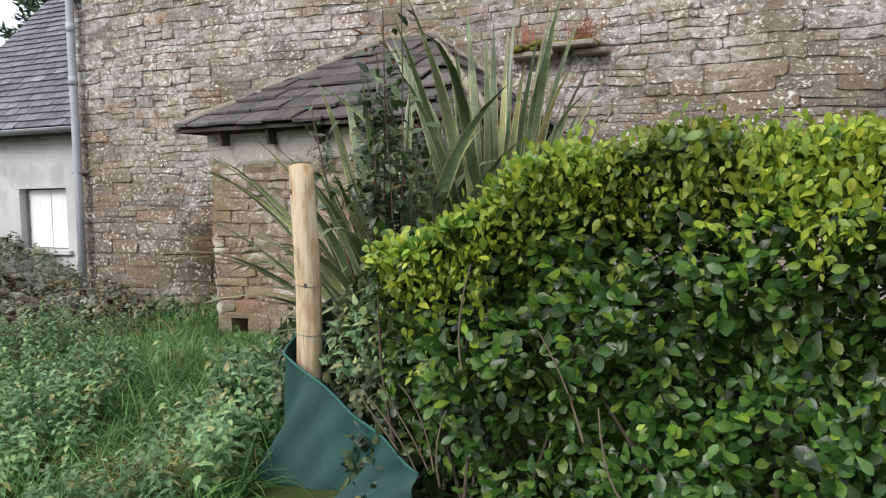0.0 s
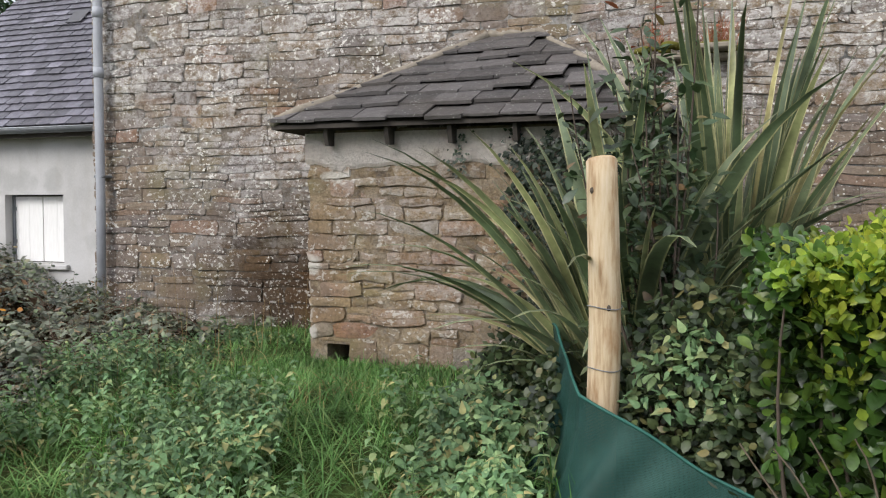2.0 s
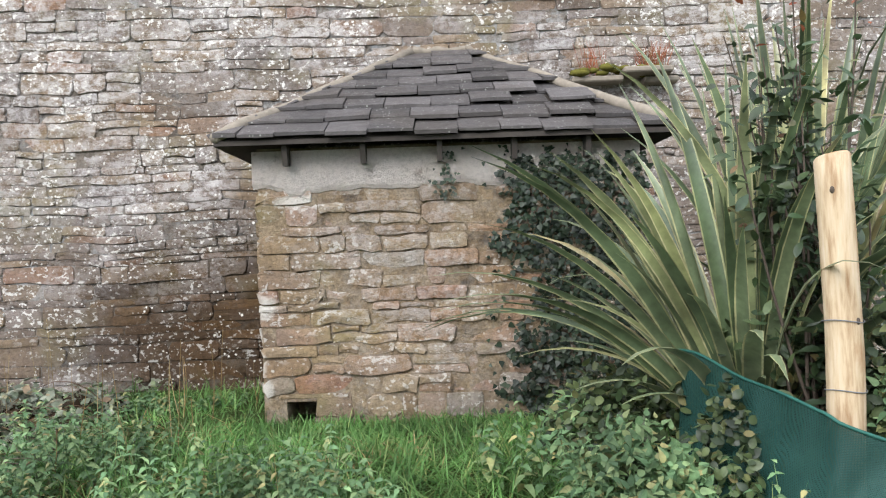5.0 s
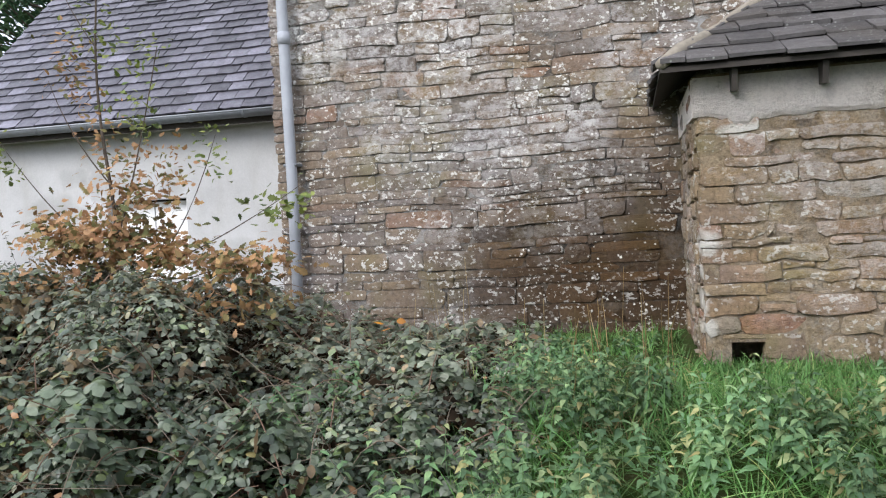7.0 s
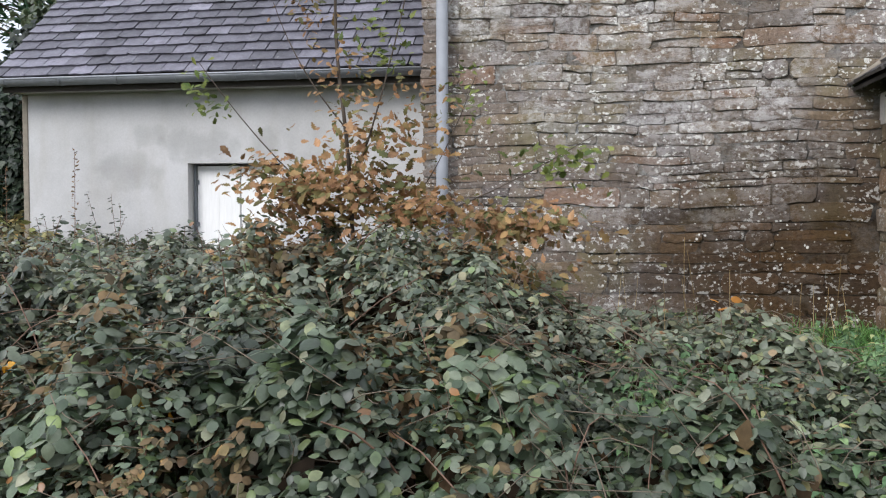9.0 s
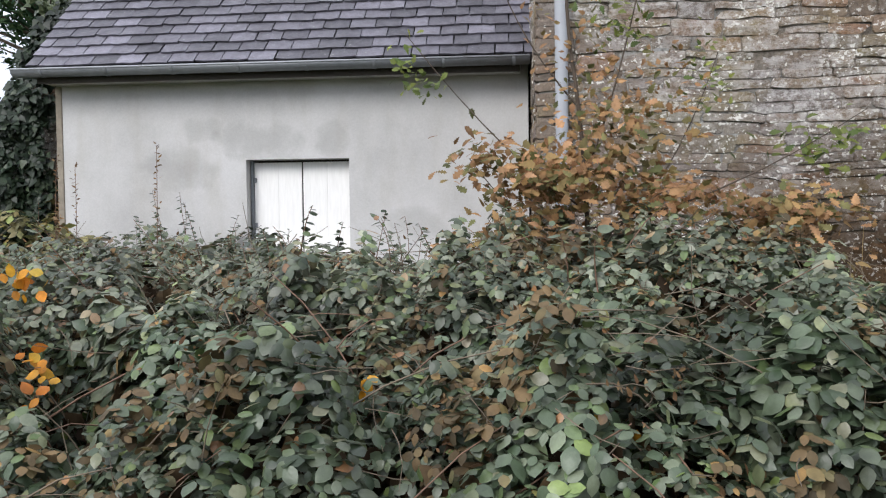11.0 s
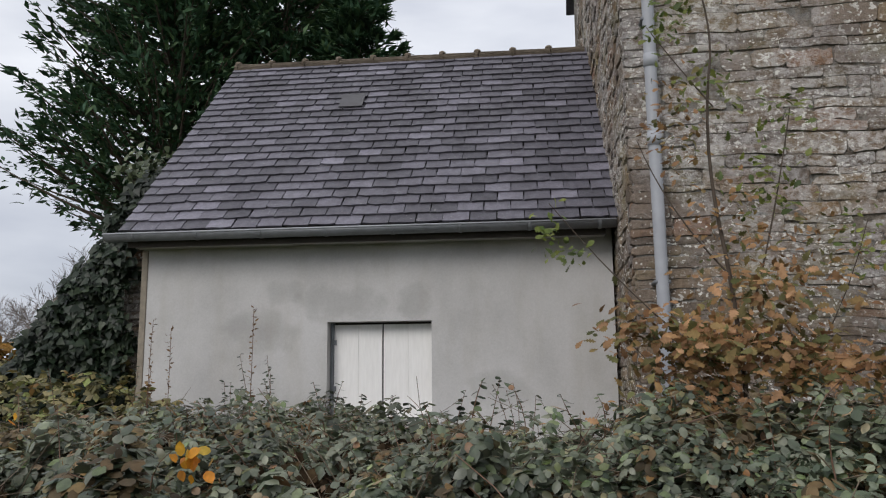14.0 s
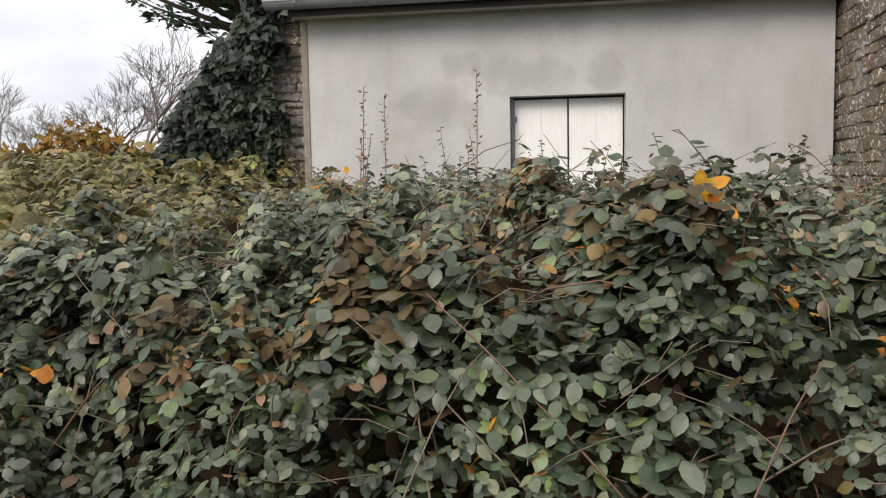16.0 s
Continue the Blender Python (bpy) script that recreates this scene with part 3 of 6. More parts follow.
    for z in (2.66, 3.32):
        keep_place(part("collar", tube_bm([(px, py, z), (px, py, z + 0.11)], [0.058] * 2, 16), M_PVC, pipe, smooth=True))
    for z in (1.55, 3.72, 5.2):
        keep_place(part("clip", box_bm(px - 0.066, px + 0.066, py - 0.03, WALL_Y + 0.02, z, z + 0.03, bevel=0.008), M_ZINC, pipe))
    return house


build_stone_house()


def slate_mesh(rng, w, length, thick, wob, name="slate"):
    """A split slate: lower edge at y=0, chipped, running up along y; z is out of the roof."""
    xs = [-w / 2, -w / 6, w / 6, w / 2]
    low = [rng.uniform(-wob, wob) for _ in xs]
    low[0] += wob * rng.choice((0, 0, 1.6))
    low[3] += wob * rng.choice((0, 0, 1.6))
    top, bot = [], []
    for i, x in enumerate(xs):
        top.append((x + rng.uniform(-wob, wob) * 0.4, low[i], thick))
    up = [(xs[0], length, thick * 0.6), (xs[3], length, thick * 0.6)]
    bot = [(x, y + 0.003, 0.0) for x, y, _ in top]
    bm = bmesh.new()
    t = [bm.verts.new(p) for p in top]
    b = [bm.verts.new(p) for p in bot]
    u = [bm.verts.new(p) for p in up]
    for i in range(3):
        bm.faces.new((b[i], b[i + 1], t[i + 1], t[i]))
    bm.faces.new((t[0], t[1], t[2], t[3], u[1], u[0]))
    bm.faces.new((b[0], t[0], u[0]))
    bm.faces.new((b[3], u[1], t[3]))
    return bm, name


def roof_frame(origin, along, up):
    """The matrix of a roof plane: x along the eave, y up the slope, z out."""
    a, b = Vector(along).normalized(), Vector(up).normalized()
    c = a.cross(b)
    m = Matrix((a, b, c)).transposed().to_4x4()
    m.translation = origin
    return m


M_PATCH = plain("dull_lead_patch", (0.07, 0.068, 0.074), 0.5, 0.0, 12, 0.4, 0.3)


def build_outbuilding():
    rng = random.Random(5)
    ob = empty("outbuilding", (0, 0, 0), "low grey-rendered outbuilding with slate roof and white shutters", "outbuilding", kind="structure")
    wx0, wx1, wz0, wz1 = -11.49, -10.44, 0.45, 1.405
    y0, y1, base, top = HOUSE_Y, HOUSE_Y + 0.35, -0.6, 2.30
    bm = bmesh.new()
    box(bm, HOUSE_X0, wx0, y0, y1, base, top)
    box(bm, wx1, HOUSE_X1 + 0.08, y0, y1, base, top)
    box(bm, wx0, wx1, y0, y1, base, wz0)
    box(bm, wx0, wx1, y0, y1, wz1, top)
    part("front_wall", bm, M_RENDER, ob, "pale grey cement render with dark damp stains")
    bm = bmesh.new()
    for x in (HOUSE_X0, HOUSE_X1 - 0.34):
        prof = [(y1, base), (14.0, base), (14.0, 2.3), (11.41, 4.95), (y1, 2.42)]
        ends = [[bm.verts.new((x + d, y, z)) for y, z in prof] for d in (0, 0.33)]
        bm.faces.new(ends[0][::-1])
        bm.faces.new(ends[1])
        for i in range(5):
            bm.faces.new((ends[0][i], ends[0][(i + 1) % 5], ends[1][(i + 1) % 5], ends[1][i]))
    bmesh.ops.recalc_face_normals(bm, faces=bm.faces[:])
    part("gable_wall", bm, M_RENDER, ob)
    part("rear_wall", box_bm(HOUSE_X0 + 0.34, HOUSE_X1 - 0.35, 13.65, 14.0, base, 2.3), M_RENDER, ob)
    part("corner_strip", box_bm(HOUSE_X0 - 0.012, HOUSE_X0 + 0.055, y0 - 0.012, y0 + 0.05, base, 2.18, bevel=0.006), M_CEMENT, ob, "buff cement corner bead")
    # window with closed boarded shutters
    win = part("window", box_bm(wx0 - 0.01, wx1 + 0.01, y0 + 0.20, y0 + 0.24, wz0 - 0.01, wz1 + 0.01), M_DARKWOOD, ob, "window opening shut with white boarded shutters")
    sill = part("window_sill", box_bm(wx0 - 0.13, wx1 + 0.10, y0 - 0.07, y0 + 0.14, wz0 - 0.085, wz0 - 0.012, bevel=0.012), M_RENDER, win)
    width = (wx1 - wx0 - 0.05) / 4
    for i in range(4):
        a = wx0 + 0.035 + i * width + (0.008 if i > 1 else 0)
        b = a + width - (0.0015 if i % 2 == 0 else 0.008)
        part("shutter_board", box_bm(a, b, y0 + 0.150 + rng.uniform(0, 0.004), y0 + 0.178, wz0 + 0.012, wz1 - 0.022, bevel=0.0012), M_WHITE, win, "white painted shutter board")
    for x in (wx0 + 0.006, ):
        part("hinge_jamb", box_bm(x, x + 0.026, y0 + 0.12, y0 + 0.195, wz0, wz1 - 0.004), M_ZINC, win)
    for z in (0.72, 1.18):
        part("hinge", box_bm(wx0 + 0.014, wx0 + 0.06, y0 + 0.131, y0 + 0.149, z, z + 0.05, bevel=0.004), M_ZINC, win)
    # roof: deck, slates, ridge
    ey, ez, ry, rz = 8.50, 2.30, 11.41, 5.17
    slope = Vector((0, ry - ey, rz - ez))
    length = slope.length
    left, right = HOUSE_X0 - 0.10, HOUSE_X1 + 0.06
    bm = bmesh.new()
    prof = [(ey, ez), (ry, rz), (14.3, ez), (14.3, ez - 0.07), (ry, rz - 0.09), (ey, ez - 0.07)]
    ends = [[bm.verts.new((x, y, z)) for y, z in prof] for x in (left + 0.03, right)]
    for i in range(6):
        bm.faces.new((ends[0][i], ends[0][(i + 1) % 6], ends[1][(i + 1) % 6], ends[1][i]))
    for e in ends:
        bm.faces.new((e[0], e[1], e[4], e[5]))
        bm.faces.new((e[1], e[2], e[3], e[4]))
    bmesh.ops.recalc_face_normals(bm, faces=bm.faces[:])
    roof = part("roof", bm, M_DARKWOOD, ob, "steep roof of small purple-grey slates")
    m0 = roof_frame((left, ey - 0.04, ez - 0.02), (1, 0, 0), slope)
    tilt = pose(0, 0, 0.048, -6.0, 0, 0)
    n_rows, sw = 24, 0.262
    expo = (length + 0.04) / n_rows
    shapes = [bm_mesh("slate", slate_mesh(rng, sw - 0.012, expo * 1.75, 0.017, 0.009)[0], M_SLATE) for _ in range(14)]
    half = [bm_mesh("slate", slate_mesh(rng, sw * 0.5 - 0.012, expo * 1.75, 0.017, 0.009)[0], M_SLATE) for _ in range(4)]
    count, rest = 0, bmesh.new()
    cols = int((right - left) / sw)
    for r in range(n_rows):
        off = 0.0 if r % 2 else sw * 0.5
        xs = [(off + sw * (c + 0.5), False) for c in range(cols + 1)]
        if off:
            xs.insert(0, (sw * 0.25, True))
        for x, is_half in xs:
            if x > right - left + 0.12:
                continue
            me = rng.choice(half if is_half else shapes)
            jig = pose(x + rng.uniform(-0.004, 0.004), r * expo + rng.uniform(-0.006, 0.006), rng.uniform(0, 0.004), 0, rng.uniform(-0.5, 0.5), rng.uniform(-0.7, 0.7))
            m = m0 @ jig @ tilt
            if count < 300:
                s = new("slate", me)
                s.parent = roof
                s.matrix_basis = m
                count += 1
            else:
                s = len(rest.verts)
                rest.from_mesh(me)
                rest.verts.ensure_lookup_table()
                for v in rest.verts[s:]:
                    v.co = m @ v.co
    up = part("slates", rest, M_SLATE_I, roof, "upper courses of purple-grey slates")
    tagged(up, kind="stuff")
    m = m0 @ pose(1.93, expo * 15.2, 0.075, 3.0, 0, 0)
    sk = new("skylight_tile", bm_mesh("skylight_tile", slate_mesh(rng, 0.30, 0.34, 0.012, 0.002)[0], M_PATCH))
    sk.parent, sk.matrix_basis = roof, m
    tagged(sk, "dull metal patch among the slates")
    n = 10
    seg = (right - left) / n
    for i in range(n):
        x0, x1 = left + i * seg, left + (i + 1) * seg
        bm = bmesh.new()
        rows = []
        for x, r in ((x0 + 0.004, 0.118), (x0 + 0.05, 0.124), (x0 + 0.056, 0.108), (x1 + 0.02, 0.102)):
            rows.append([bm.verts.new((x, ry + r * math.sin(a), rz + 0.005 + r * 0.95 * math.cos(a))) for a in [math.pi * (-0.55 + 1.1 * j / 8) for j in range(9)]])
        for a, b in zip(rows, rows[1:]):
            for j in range(8):
                bm.faces.new((a[j], b[j], b[j + 1], a[j + 1]))
        bmesh.ops.solidify(bm, geom=bm.faces[:], thickness=0.014)
        part("ridge_tile", bm, M_RIDGE, roof, "lichen-grown half-round ridge tile", smooth=False)
        k = bmesh.new()
        bmesh.ops.create_icosphere(k, subdivisions=2, radius=0.05, matrix=Matrix.Translation((x0 + 0.03, ry, rz + 0.122)) @ Matrix.Diagonal((1.0, 0.9, 0.65, 1)))
        part("mortar_knob", k, M_RIDGE, roof, "mortar lump at a ridge joint", smooth=True)
    # gutter
    gx0, gx1, gy, gz, gr = left - 0.13, HOUSE_X1 + 0.09, 8.445, 2.285, 0.068
    gut = empty("gutter", (gx0, gy, gz), "dull zinc half-round eaves gutter along the slate roof", "gutter")
    bm = bmesh.new()
    arc = [math.pi * (1.0 + j / 10) for j in range(11)]
    rows = [[bm.verts.new((x, gy + gr * math.cos(a), gz + gr * math.sin(a))) for a in arc] for x in (gx0, gx1)]
    for j in range(10):
        bm.faces.new((rows[0][j], rows[1][j], rows[1][j + 1], rows[0][j + 1]))
    for r in rows:
        bm.faces.new(r)
    bmesh.ops.recalc_face_normals(bm, faces=bm.faces[:])
    bmesh.ops.solidify(bm, geom=bm.faces[:], thickness=0.004)
    keep_place(part("trough", bm, M_ZINC, gut, smooth=True))
    keep_place(part("bead", tube_bm([(gx0, gy - gr, gz + 0.004), (gx1, gy - gr, gz + 0.004)], [0.0095] * 2, 8), M_PVC, gut, "rolled front bead", smooth=True))
    for i in range(8):
        x = gx0 + 0.30 + i * (gx1 - gx0 - 0.45) / 7
        band = bmesh.new()
        rr = gr + 0.006
        rws = [[band.verts.new((xx, gy + rr * math.cos(a), gz + rr * math.sin(a))) for a in arc] for xx in (x - 0.014, x + 0.014)]
        for j in range(10):
            band.faces.new((rws[0][j], rws[1][j], rws[1][j + 1], rws[0][j + 1]))
        bmesh.ops.recalc_face_normals(band, faces=band.faces[:])
        bmesh.ops.solidify(band, geom=band.faces[:], thickness=0.004)
        keep_place(part("bracket", band, M_ZINC, gut))
    part("fascia", box_bm(left + 0.06, right - 0.06, 8.52, 8.55, 2.17, 2.255), M_DARKWOOD, ob)
    part("soffit", box_bm(left + 0.06, right - 0.06, 8.551, 8.79, 2.19, 2.215), M_RENDER, ob)


build_outbuilding()


def build_lean_to():
    rng = random.Random(23)
    hut = empty("stone_lean_to", (0, 0, 0), "small stone lean-to with hipped slate roof and limewashed band", "lean-to", kind="structure")
    x0, x1, y0, y1, base, top = LEAN_X0, LEAN_X1, LEAN_Y, WALL_Y, -0.4, 1.82
    hx0, hx1, hz0, hz1 = -4.84, -4.63, -0.06, 0.13
    bm = bmesh.new()
    box(bm, x0 + 0.02, hx0, y0 - 0.014, y0 + 0.4, base, top)
    box(bm, hx1, x1 - 0.02, y0 - 0.014, y0 + 0.4, base, top)
    box(bm, hx0, hx1, y0 - 0.014, y0 + 0.4, hz1, top)
    box(bm, hx0, hx1, y0 - 0.014, y0 + 0.4, base, hz0)
    front = part("front_wall", bm, M_MORTAR_A, hut, "ochre rubble wall with open joints")
    left = part("left_wall", box_bm(x0 + 0.02, x0 + 0.4, y0 + 0.401, y1, base, top), M_MORTAR_A, hut)
    part("right_wall", box_bm(x1 - 0.4, x1 - 0.02, y0 + 0.401, y1, base, top), M_MORTAR, hut)
    rects = courses(rng, x0, x1, -0.3, 1.53, (0.045, 0.17), (0.11, 0.44), [(hx0 - 0.03, hx1 + 0.03, hz0 - 0.02, hz1 + 0.03), (-3.90, -3.80, 1.28, 1.42)])
    masonry(front, rects, rng, (0, y0, 0), EX, EZ, -EY, 0.0022, 0.028, 0.055, M_STONE_A, M_STONE_AI, lambda u, v: True)
    rects = courses(rng, -y1, -y0 - 0.05, -0.3, 1.8, (0.08, 0.19), (0.14, 0.34))
    masonry(left, rects, rng, (x0 + 0.02, 0, 0), -EY, EZ, -EX, 0.0025, 0.028, 0.05, M_STONE_A, M_STONE_AI, lambda u, v: True)
    part("lintel_stone", box_bm(hx0 - 0.06, hx1 + 0.10, y0 - 0.02, y0 + 0.2, hz1 + 0.01, hz1 + 0.06, bevel=0.015), M_STONE_A, front)
    # limewashed plaster band with a ragged lower edge
    bm = bmesh.new()
    n = 64
    rows = [[], [], []]
    for i in range(n + 1):
        x = x0 - 0.012 + (x1 - x0 + 0.024) * i / n
        low = 1.535 + 0.045 * noise.noise((x * 2.3, 0, 0)) + 0.022 * noise.noise((x * 9, 1, 0)) - (0.05 if abs(x + 4.75) < 0.06 else 0)
        for k, (z, d) in enumerate(((low, 0.022), (low + 0.025, 0.036), (1.80, 0.034))):
            rows[k].append(bm.verts.new((x, y0 - d - 0.006 * noise.noise((x * 5, z * 6, 3)), z)))
    for a, b in zip(rows, rows[1:]):
        for i in range(n):
            bm.faces.new((a[i], a[i + 1], b[i + 1], b[i]))
    bmesh.ops.solidify(bm, geom=bm.faces[:], thickness=0.05)
    part("plaster_band", bm, M_LIME, front, "cracked limewashed plaster band under the eave")
    part("plaster_return", box_bm(x0 - 0.014, x0 + 0.02, y0 + 0.03, y1, 1.56, 1.80), M_LIME, left)
    # hipped roof against the tall wall
    a, b = Vector((-5.22, 5.585, 1.85)), Vector((-2.22, 5.585, 1.85))
    c, d = Vector((-3.50, WALL_Y, 2.83)), Vector((-3.98, WALL_Y, 2.83))
    al, br = Vector((-5.22, WALL_Y, 1.85)), Vector((-2.22, WALL_Y, 1.85))
    drop = Vector((0, 0, -0.03))
    bm = bmesh.new()
    P = {k: bm.verts.new(v) for k, v in dict(a=a, b=b, c=c, d=d, al=al, br=br).items()}
    Q = {k: bm.verts.new(v + drop) for k, v in dict(a=a, b=b, c=c, d=d, al=al, br=br).items()}
    for f in ("abcd", ("al", "a", "d"), ("b", "br", "c")):
        bm.faces.new([P[k] for k in f])
        bm.faces.new([Q[k] for k in f][::-1])
    loop = ("al", "a", "b", "br", "c", "d")
    for i in range(6):
        u, v = loop[i], loop[(i + 1) % 6]
        bm.faces.new((P[u], Q[u], Q[v], P[v]))
    bmesh.ops.recalc_face_normals(bm, faces=bm.faces[:])
    roof = part("roof", bm, M_DARKWOOD, hut, "hipped roof of thick dark slates")

    def course(origin, along, apex_up, width_at, length, n, sw):
        m0 = roof_frame(origin, along, apex_up)
        expo = length / n
        for r in range(n):
            u0, u1 = width_at(r / n)
            e0, e1 = width_at((r + 1) / n)
            u, first = u0 + (0 if r % 2 else -sw * 0.4), True
            while u < u1 - 0.04:
                w = sw * rng.uniform(0.84, 1.2)
                ua, ub = max(u, u0), min(u + w, u1)
                u += w
                if ub - ua < 0.07:
                    continue
                bm = bmesh.new()
                th = rng.uniform(0.012, 0.026)
                ta, tb = max(ua, e0), min(ub, e1)
                if tb - ta < 0.02:
                    mid = min(max((ua + ub) / 2, e0), e1)
                    ta, tb = mid - 0.01, mid + 0.01
                cut = [rng.uniform(-0.011, 0.011) for _ in range(3)]
                up = expo * 1.22 if r < n - 1 else expo
                ring = [(ua + 0.004, cut[0]), ((ua + ub) / 2, cut[1]), (ub - 0.004, cut[2]), (tb + (ub - tb) * 0.1, up), (ta - (ta - ua) * 0.1, up)]
                lo = [bm.verts.new((p, q, 0.002 if i < 3 else -0.004)) for i, (p, q) in enumerate(ring)]
                hi = [bm.verts.new((p, q + (0.004 if i < 3 else 0), th + rng.uniform(0, 0.008) if i < 3 else 0.006)) for i, (p, q) in enumerate(ring)]
                bm.faces.new(hi)
                bm.faces.new(lo[::-1])
                for i in range(5):
                    bm.faces.new((lo[i], lo[(i + 1) % 5], hi[(i + 1) % 5], hi[i]))
                s = new("slate", bm_mesh("slate", bm, M_SLATE_OLD))
                s.parent = roof
                s.matrix_basis = m0 @ pose(0, r * expo - 0.02, 0.026 + rng.uniform(0, 0.006), -2.6, rng.uniform(-0.7, 0.7), rng.uniform(-1.0, 1.0))

    up = Vector((0, WALL_Y - 5.585, 2.83 - 1.85))
    W, lx, rx = b.x - a.x, d.x - a.x, b.x - c.x
    course(a, (1, 0, 0), up, lambda t: (lx * t, W - rx * t), up.length, 8, 0.285)
    upl = Vector((d.x - al.x, 0, 2.83 - 1.85))
    dep = WALL_Y - 5.585
    course(al, (0, -1, 0), upl, lambda t: (0, dep * (1 - t)), upl.length, 6, 0.27)
    upr = Vector((c.x - br.x, 0, 2.83 - 1.85))
    course(b, (0, 1, 0), upr, lambda t: (dep * t, dep), upr.length, 6, 0.27)
    for p, q in ((a, d), (b, c), (d, c)):
        k = 9
        pts = [p.lerp(q, i / k) + Vector((rng.uniform(-0.01, 0.01), -0.01, 0.018 + rng.uniform(-0.006, 0.01))) for i in range(k + 1)]
        part("hip_mortar", tube_bm(pts, [0.036 + rng.uniform(-0.008, 0.010) for _ in pts], 7), M_CEMENT, roof, "weathered cement fillet", smooth=True)
    for p, q in ((al, d), (c, br)):
        pts = [p.lerp(q, i / 8) + Vector((0, -0.03, 0.03)) for i in range(9)]
        part("wall_fillet", tube_bm(pts, [0.035 + rng.uniform(-0.008, 0.008) for _ in pts], 7), M_CEMENT, roof, smooth=True)
    for x in (-4.78, -4.27, -3.77, -3.28, -2.80):
        bm = bmesh.new()
        prof = [(5.64, 1.82), (5.64, 1.78), (5.67, 1.69), (5.83, 1.70), (5.83, 1.82)]
        ends = [[bm.verts.new((x + e, y, z)) for y, z in prof] for e in (-0.017, 0.017)]
        bm.faces.new(ends[0])
        bm.faces.new(ends[1][::-1])
        for i in range(5):
            bm.faces.new((ends[0][i], ends[1][i], ends[1][(i + 1) % 5], ends[0][(i + 1) % 5]))
        bmesh.ops.recalc_face_normals(bm, faces=bm.faces[:])
        part("rafter_end", bm, M_DARKWOOD, roof, "dark wooden rafter end")


build_lean_to()


def build_ruin_wall():
    """The stub of a stone gable behind the outbuilding, under its ivy."""
    bm = bmesh.new()
    prof = [(-15.75, -0.6), (-13.5, -0.6), (-13.5, 3.2), (-14.1, 2.85), (-14.8, 2.05), (-15.4, 1.35)]
    ends = [[bm.verts.new((x, y, z)) for x, z in prof] for y in (9.72, 10.3)]
    bm.faces.new(ends[0])
    bm.faces.new(ends[1][::-1])
    for i in range(6):
        bm.faces.new((ends[0][i], ends[1][i], ends[1][(i + 1) % 6], ends[0][(i + 1) % 6]))
    bmesh.ops.recalc_face_normals(bm, faces=bm.faces[:])
    me = bm_mesh("ruin_wall", bm, M_MORTAR)
    ob = tagged(new("ruin_wall", me), "broken stone wall stub smothered in ivy", "wall", kind="structure")
    rng = random.Random(3)
    rects = [r for r in courses(rng, -15.4, -13.45, -0.2, 3.3, (0.07, 0.16), (0.14, 0.34)) if (r[2] + r[3]) / 2 < 2.75 + ((r[0] + r[1]) / 2 + 14.0) * 1.7]
    masonry(ob, rects, rng, (0, 9.71, 0), EX, EZ, -EY, 0.006, 0.025, 0.03, M_STONE, M_STONE_I, lambda u, v: u > -14.2)


build_ruin_wall()


# ---- plants ----
def lumps(x, y, size, seed):
    """Smooth unevenness of about that size, between -1 and 1, for arrays."""
    r = np.random.RandomState(seed)
    out = 0.0
    for _ in range(6):
        a, f, p = r.uniform(0, 6.283), r.uniform(0.6, 1.6) * 6.283 / size, r.uniform(0, 6.283)
        out = out + np.sin((x * math.cos(a) + y * math.sin(a)) * f + p)
    return out / 3.2


def ground_np(x, y):
    def st(a, b, v):
        t = np.clip((v - a) / (b - a), 0, 1)
        return t * t * (3 - 2 * t)
    lane = -0.16 + 0.058 * np.clip(x, -14, 2)
    foot = -0.02 - 0.16 * st(-6.0, -9.0, x) - 0.12 * st(-9.0, -14.0, x)
    k = st(1.4, 4.6, y)
    return lane * (1 - k) + foot * k


def sstep(a, b, v):
    t = np.clip((v - a) / (b - a), 0, 1)
    return t * t * (3 - 2 * t)


def leaf(rows, fold=0.12, droop=0.15, curl=0.0):
    """A leaf of unit length along y: rows of (place, half width). Three points across, folded at the midrib."""
    v, q = [], []
    for i, (t, w) in enumerate(rows):
        z = -droop * t * t
        wob = curl * (1 if i % 2 else -1)
        v += [(-w, t, z + w * fold + wob), (0, t, z), (w, t, z + w * fold - wob)]
    for i in range(len(rows) - 1):
        a = i * 3
        q += [(a, a + 1, a + 4, a + 3), (a + 1, a + 2, a + 5, a + 4)]
    return np.array(v), np.array(q)


L_OVAL = leaf([(0, 0.06), (0.16, 0.27), (0.42, 0.37), (0.72, 0.28), (1, 0.02)], -0.16, 0.26, 0.012)
L_OVAL_FAR = leaf([(0, 0.10), (0.45, 0.40), (1, 0.05)], -0.14, 0.22)
L_ROUND = leaf([(0, 0.03), (0.25, 0.15), (0.58, 0.285), (0.86, 0.20), (1, 0.03)], 0.22, 0.18)
L_POINT = leaf([(0, 0.10), (0.15, 0.27), (0.4, 0.26), (0.7, 0.14), (1, 0.01)], 0.25, 0.3, 0.015)
L_LANCE = leaf([(0, 0.03), (0.25, 0.17), (0.55, 0.18), (0.82, 0.09), (1, 0.01)], 0.2, 0.2)
L_OAK = leaf([(0, 0.02), (0.12, 0.10), (0.22, 0.07), (0.34, 0.21), (0.44, 0.13), (0.58, 0.31), (0.68, 0.19), (0.80, 0.28), (0.90, 0.14), (1, 0.06)], 0.12, 0.22, 0.02)
L_IVY = leaf([(0, 0.20), (0.16, 0.42), (0.36, 0.36), (0.62, 0.22), (1, 0.02)], 0.12, 0.12)
L_SPRAY = leaf([(0, 0.03), (0.45, 0.15), (1, 0.01)], 0.4, 0.3, 0.03)
